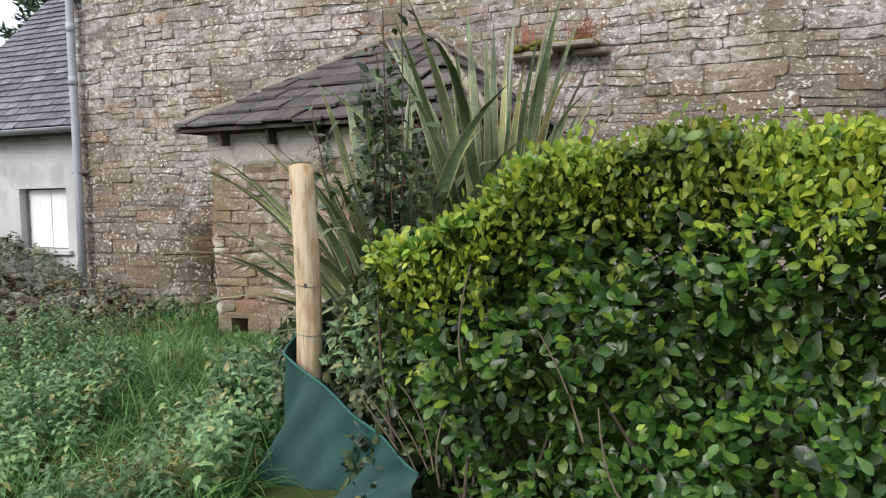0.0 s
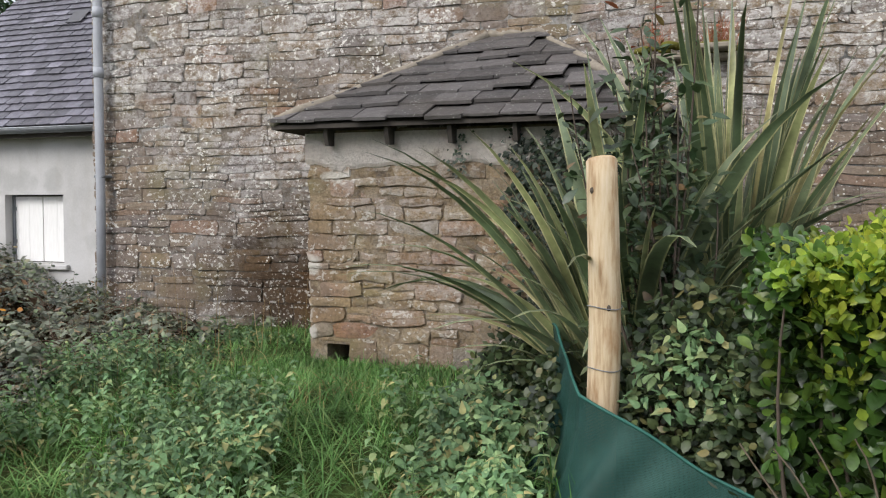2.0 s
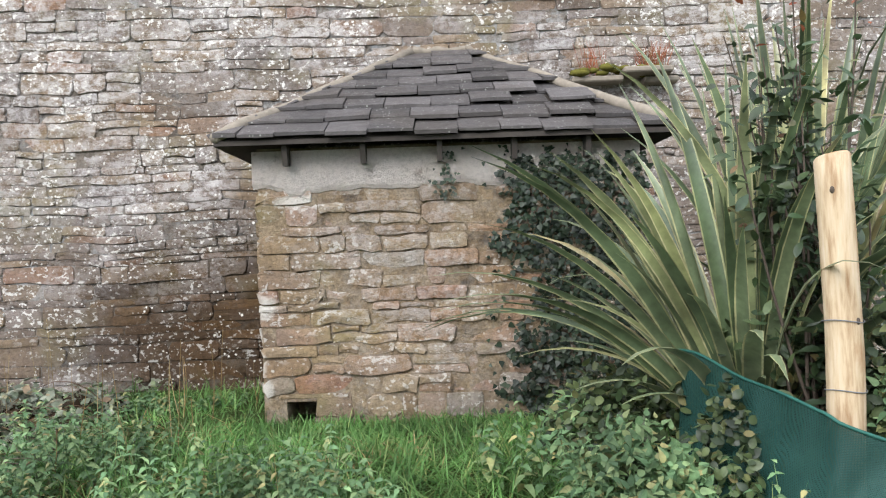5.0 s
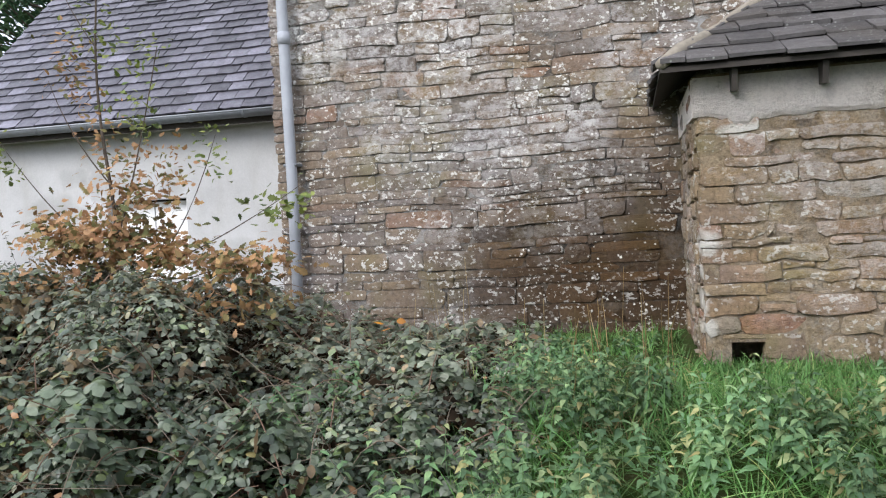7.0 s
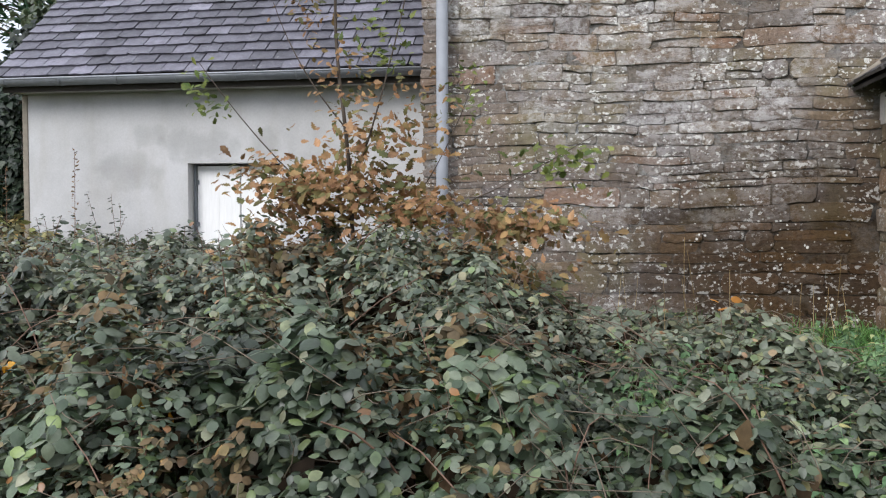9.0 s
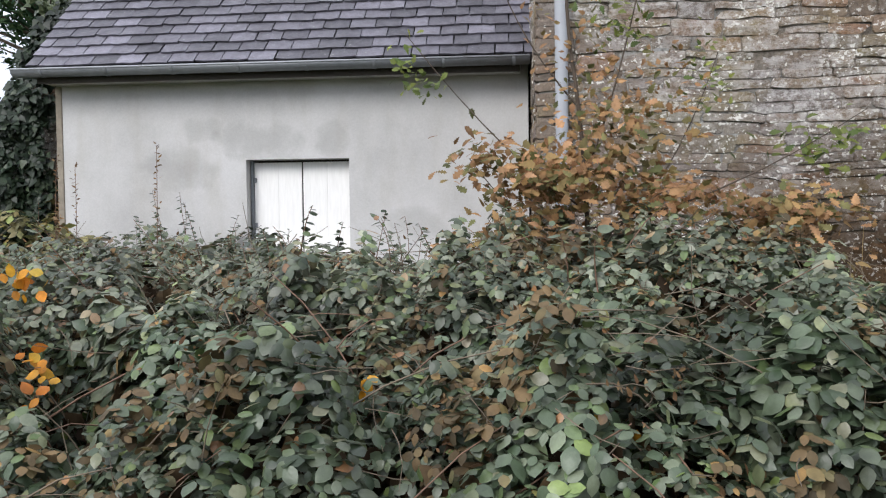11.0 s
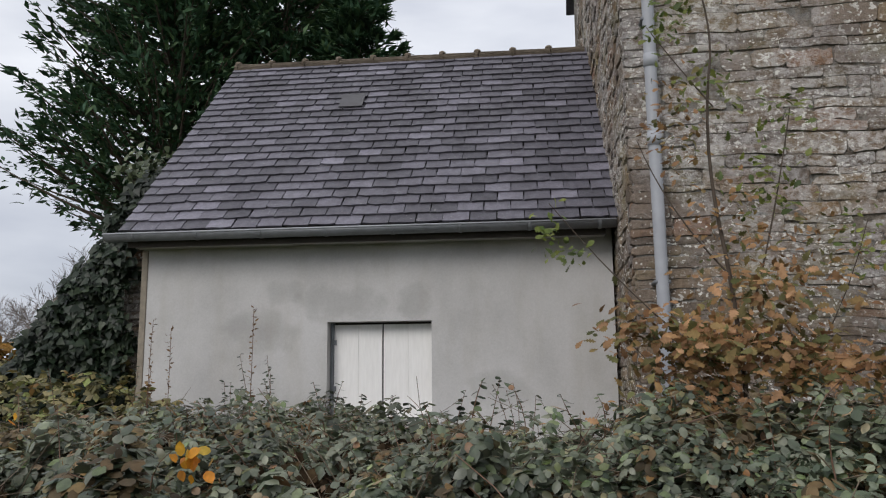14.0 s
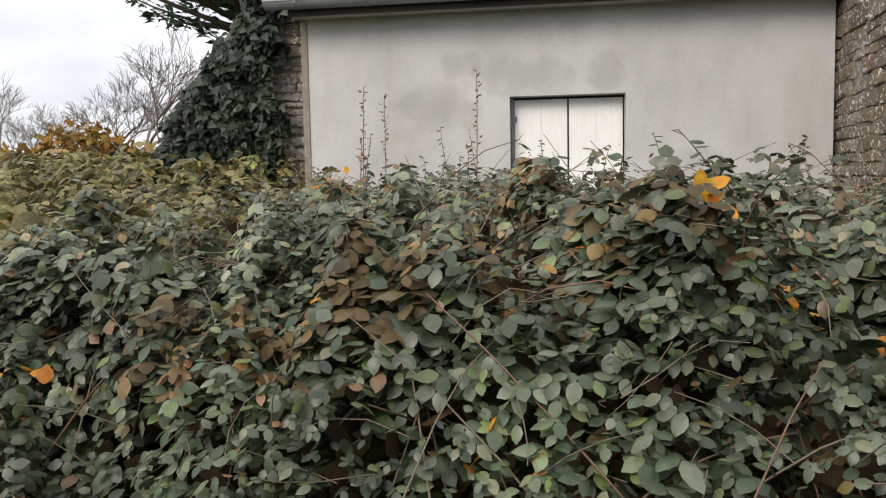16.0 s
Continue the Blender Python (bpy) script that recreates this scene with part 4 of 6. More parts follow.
def strap(droop):
    """A grass blade: a strip two points wide."""
    rows = [(0, 0.5), (0.35, 0.5), (0.7, 0.36), (1, 0.03)]
    v = [(k * w, t * (1 - 0.25 * droop * t), -droop * t * t) for t, w in rows for k in (-1, 1)]
    return np.array(v), np.array([(2 * i, 2 * i + 1, 2 * i + 3, 2 * i + 2) for i in range(3)])


L_BLADE = [strap(d) for d in (0.12, 0.45, 0.9)]


def scatter(tpl, P, D, N, L, W=None):
    """Places a leaf at each P, running along D, its upper side towards N, of length L (and width scale W)."""
    tv, tq = tpl
    W = L if W is None else W
    D = D / np.maximum(np.linalg.norm(D, axis=1, keepdims=True), 1e-6)
    X = np.cross(D, N)
    X /= np.maximum(np.linalg.norm(X, axis=1, keepdims=True), 1e-6)
    Z = np.cross(X, D)
    v = P[:, None] + X[:, None] * (tv[None, :, 0:1] * W[:, None, None]) + D[:, None] * (tv[None, :, 1:2] * L[:, None, None]) + Z[:, None] * (tv[None, :, 2:3] * L[:, None, None])
    q = tq[None] + (np.arange(len(P)) * len(tv))[:, None, None]
    return v.reshape(-1, 3), q.reshape(-1, 4)


def quad_mesh(name, pieces, materials):
    """A mesh from (verts, quads) pieces, each with its material."""
    vs, qs, mi, off = [], [], [], 0
    for i, (v, q) in enumerate(pieces):
        vs.append(v)
        qs.append(q + off)
        mi.append(np.full(len(q), min(i, len(materials) - 1)))
        off += len(v)
    v, q, mi = np.concatenate(vs), np.concatenate(qs), np.concatenate(mi)
    me = bpy.data.meshes.new(name)
    me.vertices.add(len(v))
    me.vertices.foreach_set("co", v.astype(np.float32).ravel())
    me.loops.add(q.size)
    me.loops.foreach_set("vertex_index", q.astype(np.int32).ravel())
    me.polygons.add(len(q))
    me.polygons.foreach_set("loop_start", np.arange(0, q.size, 4, dtype=np.int32))
    me.polygons.foreach_set("use_smooth", np.ones(len(q), bool))
    me.polygons.foreach_set("material_index", mi.astype(np.int32))
    for m in materials:
        me.materials.append(m)
    me.update(calc_edges=True)
    return me


def joined(*pieces):
    vs, qs, off = [], [], 0
    for v, q in pieces:
        vs.append(v)
        qs.append(q + off)
        off += len(v)
    return np.concatenate(vs), np.concatenate(qs)


def rods(A, B, C, r0, r1, sides=4, seg=5):
    """Bent thin stems from A by way of B to C (arrays), as quads."""
    n = len(A)
    t = np.linspace(0, 1, seg + 1)[None, :, None]
    c = (1 - t) ** 2 * A[:, None] + 2 * t * (1 - t) * B[:, None] + t * t * C[:, None]
    d = np.gradient(c, axis=1)
    d /= np.maximum(np.linalg.norm(d, axis=2, keepdims=True), 1e-6)
    ref = np.where(np.abs(d[..., 2:3]) > 0.9, np.array([1.0, 0, 0]), np.array([0, 0, 1.0]))
    u = np.cross(d, ref)
    u /= np.maximum(np.linalg.norm(u, axis=2, keepdims=True), 1e-6)
    w = np.cross(d, u)
    r = (np.asarray(r0)[:, None] * (1 - t[..., 0]) + np.asarray(r1)[:, None] * t[..., 0])[..., None]
    ring = [c + (u * math.cos(6.2832 * k / sides) + w * math.sin(6.2832 * k / sides)) * r for k in range(sides)]
    v = np.stack(ring, axis=2).reshape(-1, 3)
    base = (np.arange(n) * (seg + 1) * sides)[:, None, None]
    s, k = np.meshgrid(np.arange(seg), np.arange(sides), indexing="ij")
    a, b = s * sides + k, s * sides + (k + 1) % sides
    q = np.stack([a, b, b + sides, a + sides], -1).reshape(1, -1, 4) + base
    return v, q.reshape(-1, 4)


def unit(v):
    return v / np.maximum(np.linalg.norm(v, axis=1, keepdims=True), 1e-6)


def add_stuff(name, pieces, mats, label, category, kind="stuff"):
    return tagged(new(name, quad_mesh(name, pieces, mats)), label, category, kind=kind)


# the height of the bramble canopy over the plan
def bramble_top(x, y):
    g = ground_np(x, y)
    flat = 0.555 + 0.10 * lumps(x, y, 1.3, 2) + 0.105 * lumps(x, y, 0.42, 3) + 0.04 * lumps(x, y, 0.19, 8) + 0.45 * sstep(6.0, 10.5, y) * sstep(-12.8, -14.2, x) + 0.05 * sstep(-9.6, -8.6, x) * sstep(3.2, 4.2, y) * (1 - sstep(5.0, 6.5, y)) - 0.42 * sstep(5.6, 7.4, y) * sstep(-11.2, -9.8, x)
    flat = flat - 0.32 * sstep(0.2, 0.75, lumps(x, y, 0.8, 19))
    flat = flat - 0.15 * (1 - sstep(2.6, 4.2, y)) - 0.14 * sstep(-11.6, -12.7, x) * (1 - sstep(5.5, 7.5, y))
    flat = flat + 0.10 * np.exp(-((x + 8.35) / 0.75) ** 2 - ((y - 4.35) / 0.6) ** 2)
    front = 1.97 + 0.42 * sstep(-8.8, -11.0, x) + 0.17 * lumps(x, y * 0, 1.6, 5)
    flat = flat - 0.05 * sstep(-10.2, -11.5, x) * sstep(5, 3, y)
    k = sstep(front - 0.35, front + 1.1, y)
    edge = -7.0 + 0.25 * lumps(x * 0, y, 1.1, 6) + 0.5 * sstep(3.4, 2.4, y)
    side = 1 - sstep(edge - 1.0, edge + 0.5, x)
    rest = (0.45 + 0.12 * lumps(x, y, 0.8, 27)) * (1 - sstep(-6.6, -5.3, x))
    full = np.maximum(side, rest * 1.0)
    return g + np.maximum(0.0, (flat - g) * k * full)


def build_brambles():
    r = np.random.RandomState(4)

    def leaves(n, x0, x1, y0, y1, size, tpl, depth, tri=True, patch=None):
        x, y = r.uniform(x0, x1, n), r.uniform(y0, y1, n)
        top, g = bramble_top(x, y), ground_np(x, y)
        ok = top - g > 0.10
        if patch is not None:
            ok &= lumps(x, y, 0.9, patch) > 0.36
        x, y, top, g = x[ok], y[ok], top[ok], g[ok]
        n = len(x)
        z = top - np.minimum(r.exponential(depth, n), (top - g) * 0.95) + r.normal(0, 0.025, n)
        e = 0.06
        gx, gy = (bramble_top(x + e, y) - bramble_top(x - e, y)) / (2 * e), (bramble_top(x, y + e) - bramble_top(x, y - e)) / (2 * e)
        N = unit(np.stack([-gx * 0.25, -gy * 0.25 - 0.10, np.ones(n)], 1) + r.normal(0, 0.33, (n, 3)))
        a = r.uniform(0, 6.283, n)
        D = np.stack([np.cos(a), np.sin(a) - 0.3, np.zeros(n)], 1)
        D = unit(D - N * np.sum(D * N, 1, keepdims=True))
        P = np.stack([x, y, z], 1)
        S = np.cross(D, N)
        L = r.uniform(0.62, 1.3, n) * size * (1 + 0.36 * lumps(x, y, 0.8, 18))
        out = [scatter(tpl, P + D * L[:, None] * 0.25, D - N * 0.15, N, L, L * 1.02)]
        if tri:
            for s in (-1, 1):
                D2 = unit(D * 0.25 + S * s + r.normal(0, 0.12, (n, 3)))
                out.append(scatter(tpl, P, D2 - N * 0.15, unit(N + r.normal(0, 0.15, (n, 3))), L * 0.86, L * 0.86))
        return joined(*out)

    near = leaves(29000, -14.0, -5.6, 1.6, 3.75, 0.044, L_OVAL, 0.13)
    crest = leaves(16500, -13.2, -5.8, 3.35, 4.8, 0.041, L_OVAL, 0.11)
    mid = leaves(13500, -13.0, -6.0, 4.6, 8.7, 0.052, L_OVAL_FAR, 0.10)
    add_stuff("withered_bramble_leaves", [leaves(17000, -13.6, -7.4, 1.8, 5.2, 0.042, L_OVAL, 0.03, True, 83)], [M_WITHERED], "patches of bronze and brown withering bramble leaves", "brambles")
    # dead leaves and litter inside the thicket, coloured dark to deepen shade in its gaps
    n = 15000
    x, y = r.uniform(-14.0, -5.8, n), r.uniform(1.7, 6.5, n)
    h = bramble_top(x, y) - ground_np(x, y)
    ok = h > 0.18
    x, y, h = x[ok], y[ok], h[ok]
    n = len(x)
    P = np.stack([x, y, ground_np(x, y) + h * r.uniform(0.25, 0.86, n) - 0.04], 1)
    add_stuff("bramble_litter", [scatter(L_OVAL_FAR, P, r.normal(0, 1, (n, 3)), r.normal(0, 1, (n, 3)) + [0, -0.4, 0.3], r.uniform(0.05, 0.11, n))], [M_SHADE_LITTER], "dead brown leaves inside the brambles, coloured dark as shade in the gaps", "brambles")
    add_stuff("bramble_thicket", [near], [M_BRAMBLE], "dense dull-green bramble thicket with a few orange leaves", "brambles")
    # crown and rear leaves take the paler copy, with sky light in the colour
    add_stuff("bramble_thicket", [crest], [M_BRAMBLE_SKYLIT], "grey-green bramble crown with sky light in its leaf colour", "brambles")
    add_stuff("bramble_thicket", [mid], [M_BRAMBLE_SKYLIT], "pale bramble thicket against the rendered wall, sky light in its leaf colour", "brambles")
    far = leaves(11500, -22.0, -12.75, 4.4, 13.0, 0.086, L_OVAL_FAR, 0.10)
    add_stuff("bramble_thicket", [far], [M_BRAMBLE_DRY], "olive and brown brambles spreading over the ground beside the ruin", "brambles")
    # canes arching in and over the leaves, some bare and pale
    n = 950
    x, y = r.uniform(-13.8, -5.8, n), r.uniform(1.9, 7.0, n)
    ok = bramble_top(x, y) - ground_np(x, y) > 0.2
    x, y = x[ok], y[ok]
    n = len(x)
    a, ln = r.uniform(0, 6.283, n), r.uniform(0.25, 0.9, n)
    x2, y2 = x + np.cos(a) * ln, np.maximum(y + np.sin(a) * ln * 0.8, 1.8)
    A = np.stack([x, y, ground_np(x, y) + (bramble_top(x, y) - ground_np(x, y)) * r.uniform(0.0, 0.7, n)], 1)
    C = np.stack([x2, y2, np.maximum(bramble_top(x2, y2), ground_np(x2, y2) + 0.1) + r.uniform(-0.12, 0.10, n)], 1)
    B = (A + C) / 2 + np.stack([np.zeros(n), np.zeros(n), r.uniform(0.05, 0.35, n)], 1)
    k = n // 2
    add_stuff("bramble_canes", [rods(A[:k], B[:k], C[:k], r.uniform(0.003, 0.005, k), r.uniform(0.0015, 0.0025, k)), rods(A[k:], B[k:], C[k:], r.uniform(0.0025, 0.0045, n - k), r.uniform(0.001, 0.002, n - k))], [M_CANE, M_TWIG], "red-brown and grey bramble canes", "brambles")
    # a tangle of thin dead stems through the upper leaves
    n = 2600
    x, y = r.uniform(-14.0, -5.9, n), r.uniform(1.9, 6.0, n)
    ok = bramble_top(x, y) - ground_np(x, y) > 0.15
    x, y = x[ok], y[ok]
    n = len(x)
    a, ln = r.uniform(0, 6.283, n), r.uniform(0.08, 0.32, n)
    A = np.stack([x, y, bramble_top(x, y) - r.exponential(0.07, n)], 1)
    C = A + np.stack([np.cos(a) * ln, np.sin(a) * ln, r.normal(0.0, 0.10, n)], 1)
    add_stuff("bramble_stems", [rods(A, (A + C) / 2 + r.normal(0, 0.025, (n, 3)), C, np.full(n, 0.0022), np.full(n, 0.0012), 3, 3)], [M_TWIG], "tangle of thin dead stems in the brambles", "brambles")
    # shoots standing above the canopy, with small leaves, and dead flower heads
    n = 95
    x, y = r.uniform(-13.3, -8.0, n), r.uniform(3.3, 8.3, n)
    h = r.uniform(0.10, 0.34, n) * (0.7 + 0.5 * (y > 6))
    A = np.stack([x, y, bramble_top(x, y) - 0.15], 1)
    C = A + np.stack([r.normal(0, 0.10, n), r.normal(0, 0.08, n), h + 0.15], 1)
    B = (A + C) / 2 + np.stack([r.normal(0, 0.04, n), r.normal(0, 0.04, n), 0.06 * np.ones(n)], 1)
    stems = rods(A, B, C, np.full(n, 0.0035), np.full(n, 0.0015))
    m = 11
    t = np.tile(np.linspace(0.3, 1, m), n)[:, None]
    Ar, Br, Cr = (np.repeat(v, m, axis=0) for v in (A, B, C))
    P = (1 - t) ** 2 * Ar + 2 * t * (1 - t) * Br + t * t * Cr
    D = np.concatenate([r.normal(0, 1, (n * m, 2)), r.uniform(-0.4, 0.5, (n * m, 1))], 1)
    lv = scatter(L_OVAL, P, D, np.tile([0.0, -0.3, 1.0], (n * m, 1)) + r.normal(0, 0.3, (n * m, 3)), r.uniform(0.025, 0.055, n * m))
    add_stuff("bramble_shoots", [stems, lv], [M_CANE, M_BRAMBLE], "young bramble shoots standing above the thicket", "brambles")
    # clusters of turned leaves: orange and brown
    spots = [(-10.6, 3.66, 0.60, 34), (-10.95, 3.45, 0.46, 16), (-10.45, 3.48, 0.36, 18), (-11.6, 3.3, 0.30, 10), (-10.3, 3.2, 0.30, 12), (-11.25, 2.95, 0.08, 9), (-6.69, 4.41, 0.46, 5), (-9.3, 3.2, 0.35, 6), (-8.6, 3.0, 0.2, 7), (-12.4, 3.2, 0.16, 8), (-12.0, 4.6, 0.70, 8)]
    P = np.concatenate([np.array([[a, b, c]]) + r.normal(0, 0.035, (k, 3)) for a, b, c, k in [(a, b, c - 0.03, max(3, k // 2)) for a, b, c, k in spots]])
    m = len(P)
    add_stuff("turned_bramble_leaves", [scatter(L_OVAL, P, r.normal(0, 1, (m, 3)), np.tile([0, -0.7, 0.8], (m, 1)) + r.normal(0, 0.4, (m, 3)), r.uniform(0.035, 0.058, m))], [M_ORANGE], "bramble leaves turned bright orange and yellow", "brambles")
    n = 120
    x, y = r.uniform(-13.2, -7.6, n), r.uniform(2.1, 5.4, n)
    C = np.stack([x, y, bramble_top(x, y) + r.uniform(-0.12, 0.0, n)], 1)
    k = 34
    P = np.repeat(C, k, 0) + r.normal(0, 0.045, (n * k, 3))
    add_stuff("dry_bramble_heads", [scatter(L_LANCE, P, r.normal(0, 1, (n * k, 3)), r.normal(0, 1, (n * k, 3)), r.uniform(0.012, 0.034, n * k))], [M_DRY], "dry brown seed heads and withered leaves", "brambles")


M_WITHERED = leaf_material("withering_bramble_leaf", ((0.0, (0.045, 0.035, 0.018)), (0.4, (0.10, 0.07, 0.034)), (0.75, (0.16, 0.105, 0.05)), (0.93, (0.14, 0.13, 0.06)), (1.0, (0.30, 0.17, 0.06))), 0.6, 0.15, 0.3)
# dead-leaf brown, darkened so that the shade between the leaves is in the colour
M_SHADE_LITTER = leaf_material("shaded_dead_bramble_leaf", ((0.0, (0.022, 0.015, 0.009)), (0.6, (0.050, 0.032, 0.018)), (0.92, (0.085, 0.058, 0.03)), (1.0, (0.17, 0.10, 0.05))), 0.85, 0.05, 0.15)
M_ORANGE = leaf_material("orange_leaf", ((0.0, (0.50, 0.16, 0.02)), (0.5, (0.62, 0.27, 0.02)), (1.0, (0.50, 0.36, 0.05))), 0.5, 0.3, 0.35)
M_DRY = leaf_material("withered_leaf", ((0.0, (0.10, 0.055, 0.03)), (0.6, (0.20, 0.12, 0.06)), (1.0, (0.30, 0.21, 0.12))), 0.85, 0.15, 0.15)
# paler copy of bramble_leaf: sky sheen on the upper leaves is painted in
M_BRAMBLE_SKYLIT = leaf_material("skylit_bramble_leaf", ((0.0, (0.036, 0.050, 0.027)), (0.25, (0.085, 0.104, 0.066)), (0.5, (0.145, 0.162, 0.112)), (0.74, (0.20, 0.208, 0.15)), (0.87, (0.13, 0.18, 0.07)), (0.95, (0.23, 0.20, 0.12)), (1.0, (0.24, 0.13, 0.065))), 0.40, 0.16, 0.5)
M_BRAMBLE_DRY = leaf_material("olive_bramble_leaf", ((0.0, (0.0720, 0.0690, 0.0308)), (0.35, (0.1440, 0.1323, 0.0550)), (0.65, (0.2280, 0.1898, 0.0825)), (0.85, (0.1800, 0.2185, 0.0660)), (1.0, (0.3360, 0.1840, 0.0660))), 0.5, 0.25, 0.4)
build_brambles()


def weed_height(x, y):
    """Upper edge of the nettles and grass in the open patch before the lean-to."""
    g = ground_np(x, y)
    h = 0.23 + 0.06 * lumps(x, y, 0.9, 12) - 0.15 * sstep(4.3, 5.3, y) * sstep(-5.4, -4.9, x) - 0.17 * sstep(4.5, 5.9, y) * sstep(-7.6, -6.8, x)
    return g, np.maximum(h, 0.05) * (0.35 + 0.65 * sstep(1.9, 2.7, y))


def build_weeds():
    r = np.random.RandomState(9)
    # nettles
    n = 2500
    x, y = r.uniform(-7.2, -2.5, n), r.uniform(2.0, 6.9, n)
    patch = lumps(x, y, 1.1, 21)
    ok = (((patch > -0.3) & (y < 4.3)) | ((x < -5.25) & (patch > 0.0)) | (x + y > 1.6) & (y < 4.4)) & ~((x > LEAN_X0 - 0.15) & (y > LEAN_Y - 0.25)) & (x + y < 2.6)
    x, y = x[ok], y[ok]
    n = len(x)
    g, wh = weed_height(x, y)
    h = wh * r.uniform(0.75, 1.45, n) + 0.05
    A = np.stack([x, y, g - 0.02], 1)
    C = A + np.stack([r.normal(0, 0.05, n), r.normal(-0.02, 0.05, n), h], 1)
    stems = rods(A, (A + C) / 2 + r.normal(0, 0.015, (n, 3)), C, np.full(n, 0.0022), np.full(n, 0.0012), 3, 3)
    m = 7
    t = np.tile(np.linspace(0.35, 1.0, m), n)[:, None]
    P = np.repeat(A, m, 0) * (1 - t) + np.repeat(C, m, 0) * t
    out = [stems]
    ang = np.repeat(r.uniform(0, 6.283, n), m) + np.tile(np.arange(m) * 1.57, n)
    size = np.tile(np.linspace(1.05, 0.55, m), n) * np.repeat(r.uniform(0.05, 0.082, n), m)
    pieces = []
    for s in (0, math.pi):
        D = np.stack([np.cos(ang + s), np.sin(ang + s), r.uniform(-0.5, 0.25, n * m)], 1)
        pieces.append(scatter(L_POINT, P, D, np.tile([0, -0.1, 1.0], (n * m, 1)) + r.normal(0, 0.22, (n * m, 3)), size))
    add_stuff("nettles", [stems, joined(*pieces)], [M_NETTLE, M_NETTLE], "pale green nettles in the rough grass", "nettles")
    # grass in tufts
    def tufts(n, region, length, mat_name):
        x, y = region(n)
        g, wh = weed_height(x, y)
        P = np.stack([x, y, g - 0.01], 1)
        lean = r.normal(0, 0.85, (n, 2)) + np.stack([0.35 * lumps(x, y, 0.5, 31), 0.35 * lumps(x, y, 0.5, 32)], 1)
        D = unit(np.concatenate([lean, np.ones((n, 1))], 1))
        L = length * r.uniform(0.55, 1.35, n) * (0.30 + 2.3 * wh)
        N = unit(np.stack([-lean[:, 0], -lean[:, 1], 0.2 * np.ones(n)], 1) + r.normal(0, 0.25, (n, 3))) * -1
        k = r.randint(0, 3, n)
        W = r.uniform(0.004, 0.009, n)
        return joined(*[scatter(L_BLADE[i], P[k == i], D[k == i], -N[k == i], L[k == i], W[k == i]) for i in range(3)])

    def open_patch(n):
        x, y = r.uniform(-7.6, -2.4, n), r.uniform(1.9, 7.2, n)
        ok = ~((x > LEAN_X0 - 0.1) & (y > LEAN_Y - 0.05)) & (x + y < 2.7) & ((lumps(x, y, 0.35, 41) > -0.35))
        return x[ok], y[ok]

    def tufts_at(n, region, length):
        x, y = region(n)
        return tufts(len(x), lambda _: (x, y), length, "")

    add_stuff("grass", [tufts_at(34000, open_patch, 0.34)], [M_GRASS], "long rank green grass before the lean-to", "grass")

    def strip(n):
        x, y = r.uniform(-5.4, -2.7, n), LEAN_Y - np.abs(r.normal(0, 0.9, n)) - 0.03
        ok = (y > 3.2) & (x + y < 2.7)
        return x[ok], y[ok]
    add_stuff("grass", [tufts_at(9000, strip, 0.27)], [M_GRASS], "bright green grass at the foot of the lean-to", "grass")
    # dead tufts
    cs = [(-4.15, 4.75, 0.36, 150), (-4.4, 4.4, 0.3, 90), (-2.95, 3.2, 0.36, 300), (-3.1, 3.0, 0.3, 160), (-5.5, 4.3, 0.33, 110), (-6.1, 4.2, 0.40, 220), (-6.4, 3.7, 0.36, 180), (-5.9, 5.6, 0.42, 130), (-5.3, 5.3, 0.36, 90), (-7.0, 5.6, 0.45, 150), (-6.6, 3.1, 0.3, 140), (-6.95, 2.4, 0.42, 420), (-6.65, 2.6, 0.38, 260), (-6.2, 2.9, 0.34, 160), (-5.6, 3.2, 0.3, 120)]
    P, D, L = [], [], []
    for a, b, ln, k in cs:
        k = int(k * (0.4 if b > 4.3 else 0.7))
        p = np.stack([r.normal(a, 0.14, k), r.normal(b, 0.14, k), np.zeros(k)], 1)
        p[:, 2] = ground_np(p[:, 0], p[:, 1]) + r.uniform(0, 0.06, k)
        P.append(p)
        D.append(np.concatenate([r.normal(0, 1.1, (k, 2)), np.ones((k, 1))], 1))
        L.append(ln * r.uniform(0.35, 1.0, k))
    P, D, L = np.concatenate(P), unit(np.concatenate(D)), np.concatenate(L)
    add_stuff("dead_grass", [scatter(L_BLADE[2], P, D, unit(np.stack([-D[:, 0], -D[:, 1], 0.2 + 0 * L], 1)), L, r.uniform(0.004, 0.007, len(L)))], [M_STRAW], "tufts of straw-coloured dead grass", "grass")
    # tall dry stalks
    n = 26
    x, y = r.uniform(-7.2, -5.2, n), r.uniform(4.4, 7.0, n)
    A = np.stack([x, y, ground_np(x, y)], 1)
    C = A + np.stack([r.normal(0, 0.08, n), r.normal(0, 0.06, n), r.uniform(0.3, 0.75, n)], 1)
    add_stuff("dry_stalks", [rods(A, (A + C) / 2 + r.normal(0, 0.02, (n, 3)), C, np.full(n, 0.003), np.full(n, 0.0015), 4, 4)], [M_STRAW], "thin dry straw-coloured stalks by the stone wall", "weeds")
    # flower spikes before the rendered wall
    spikes = [(-12.45, 7.0, 1.32), (-12.30, 7.0, 1.25), (-11.63, 7.0, 1.39), (-12.5, 7.1, 0.95)]
    A = np.array([(a, b, float(bramble_top(np.array([a]), np.array([b]))[0]) - 0.25) for a, b, c in spikes])
    C = np.array([(a + 0.02, b, c) for a, b, c in spikes])
    n, m = len(A), 42
    t = np.tile(np.linspace(0.25, 1, m), n)[:, None] ** 0.8
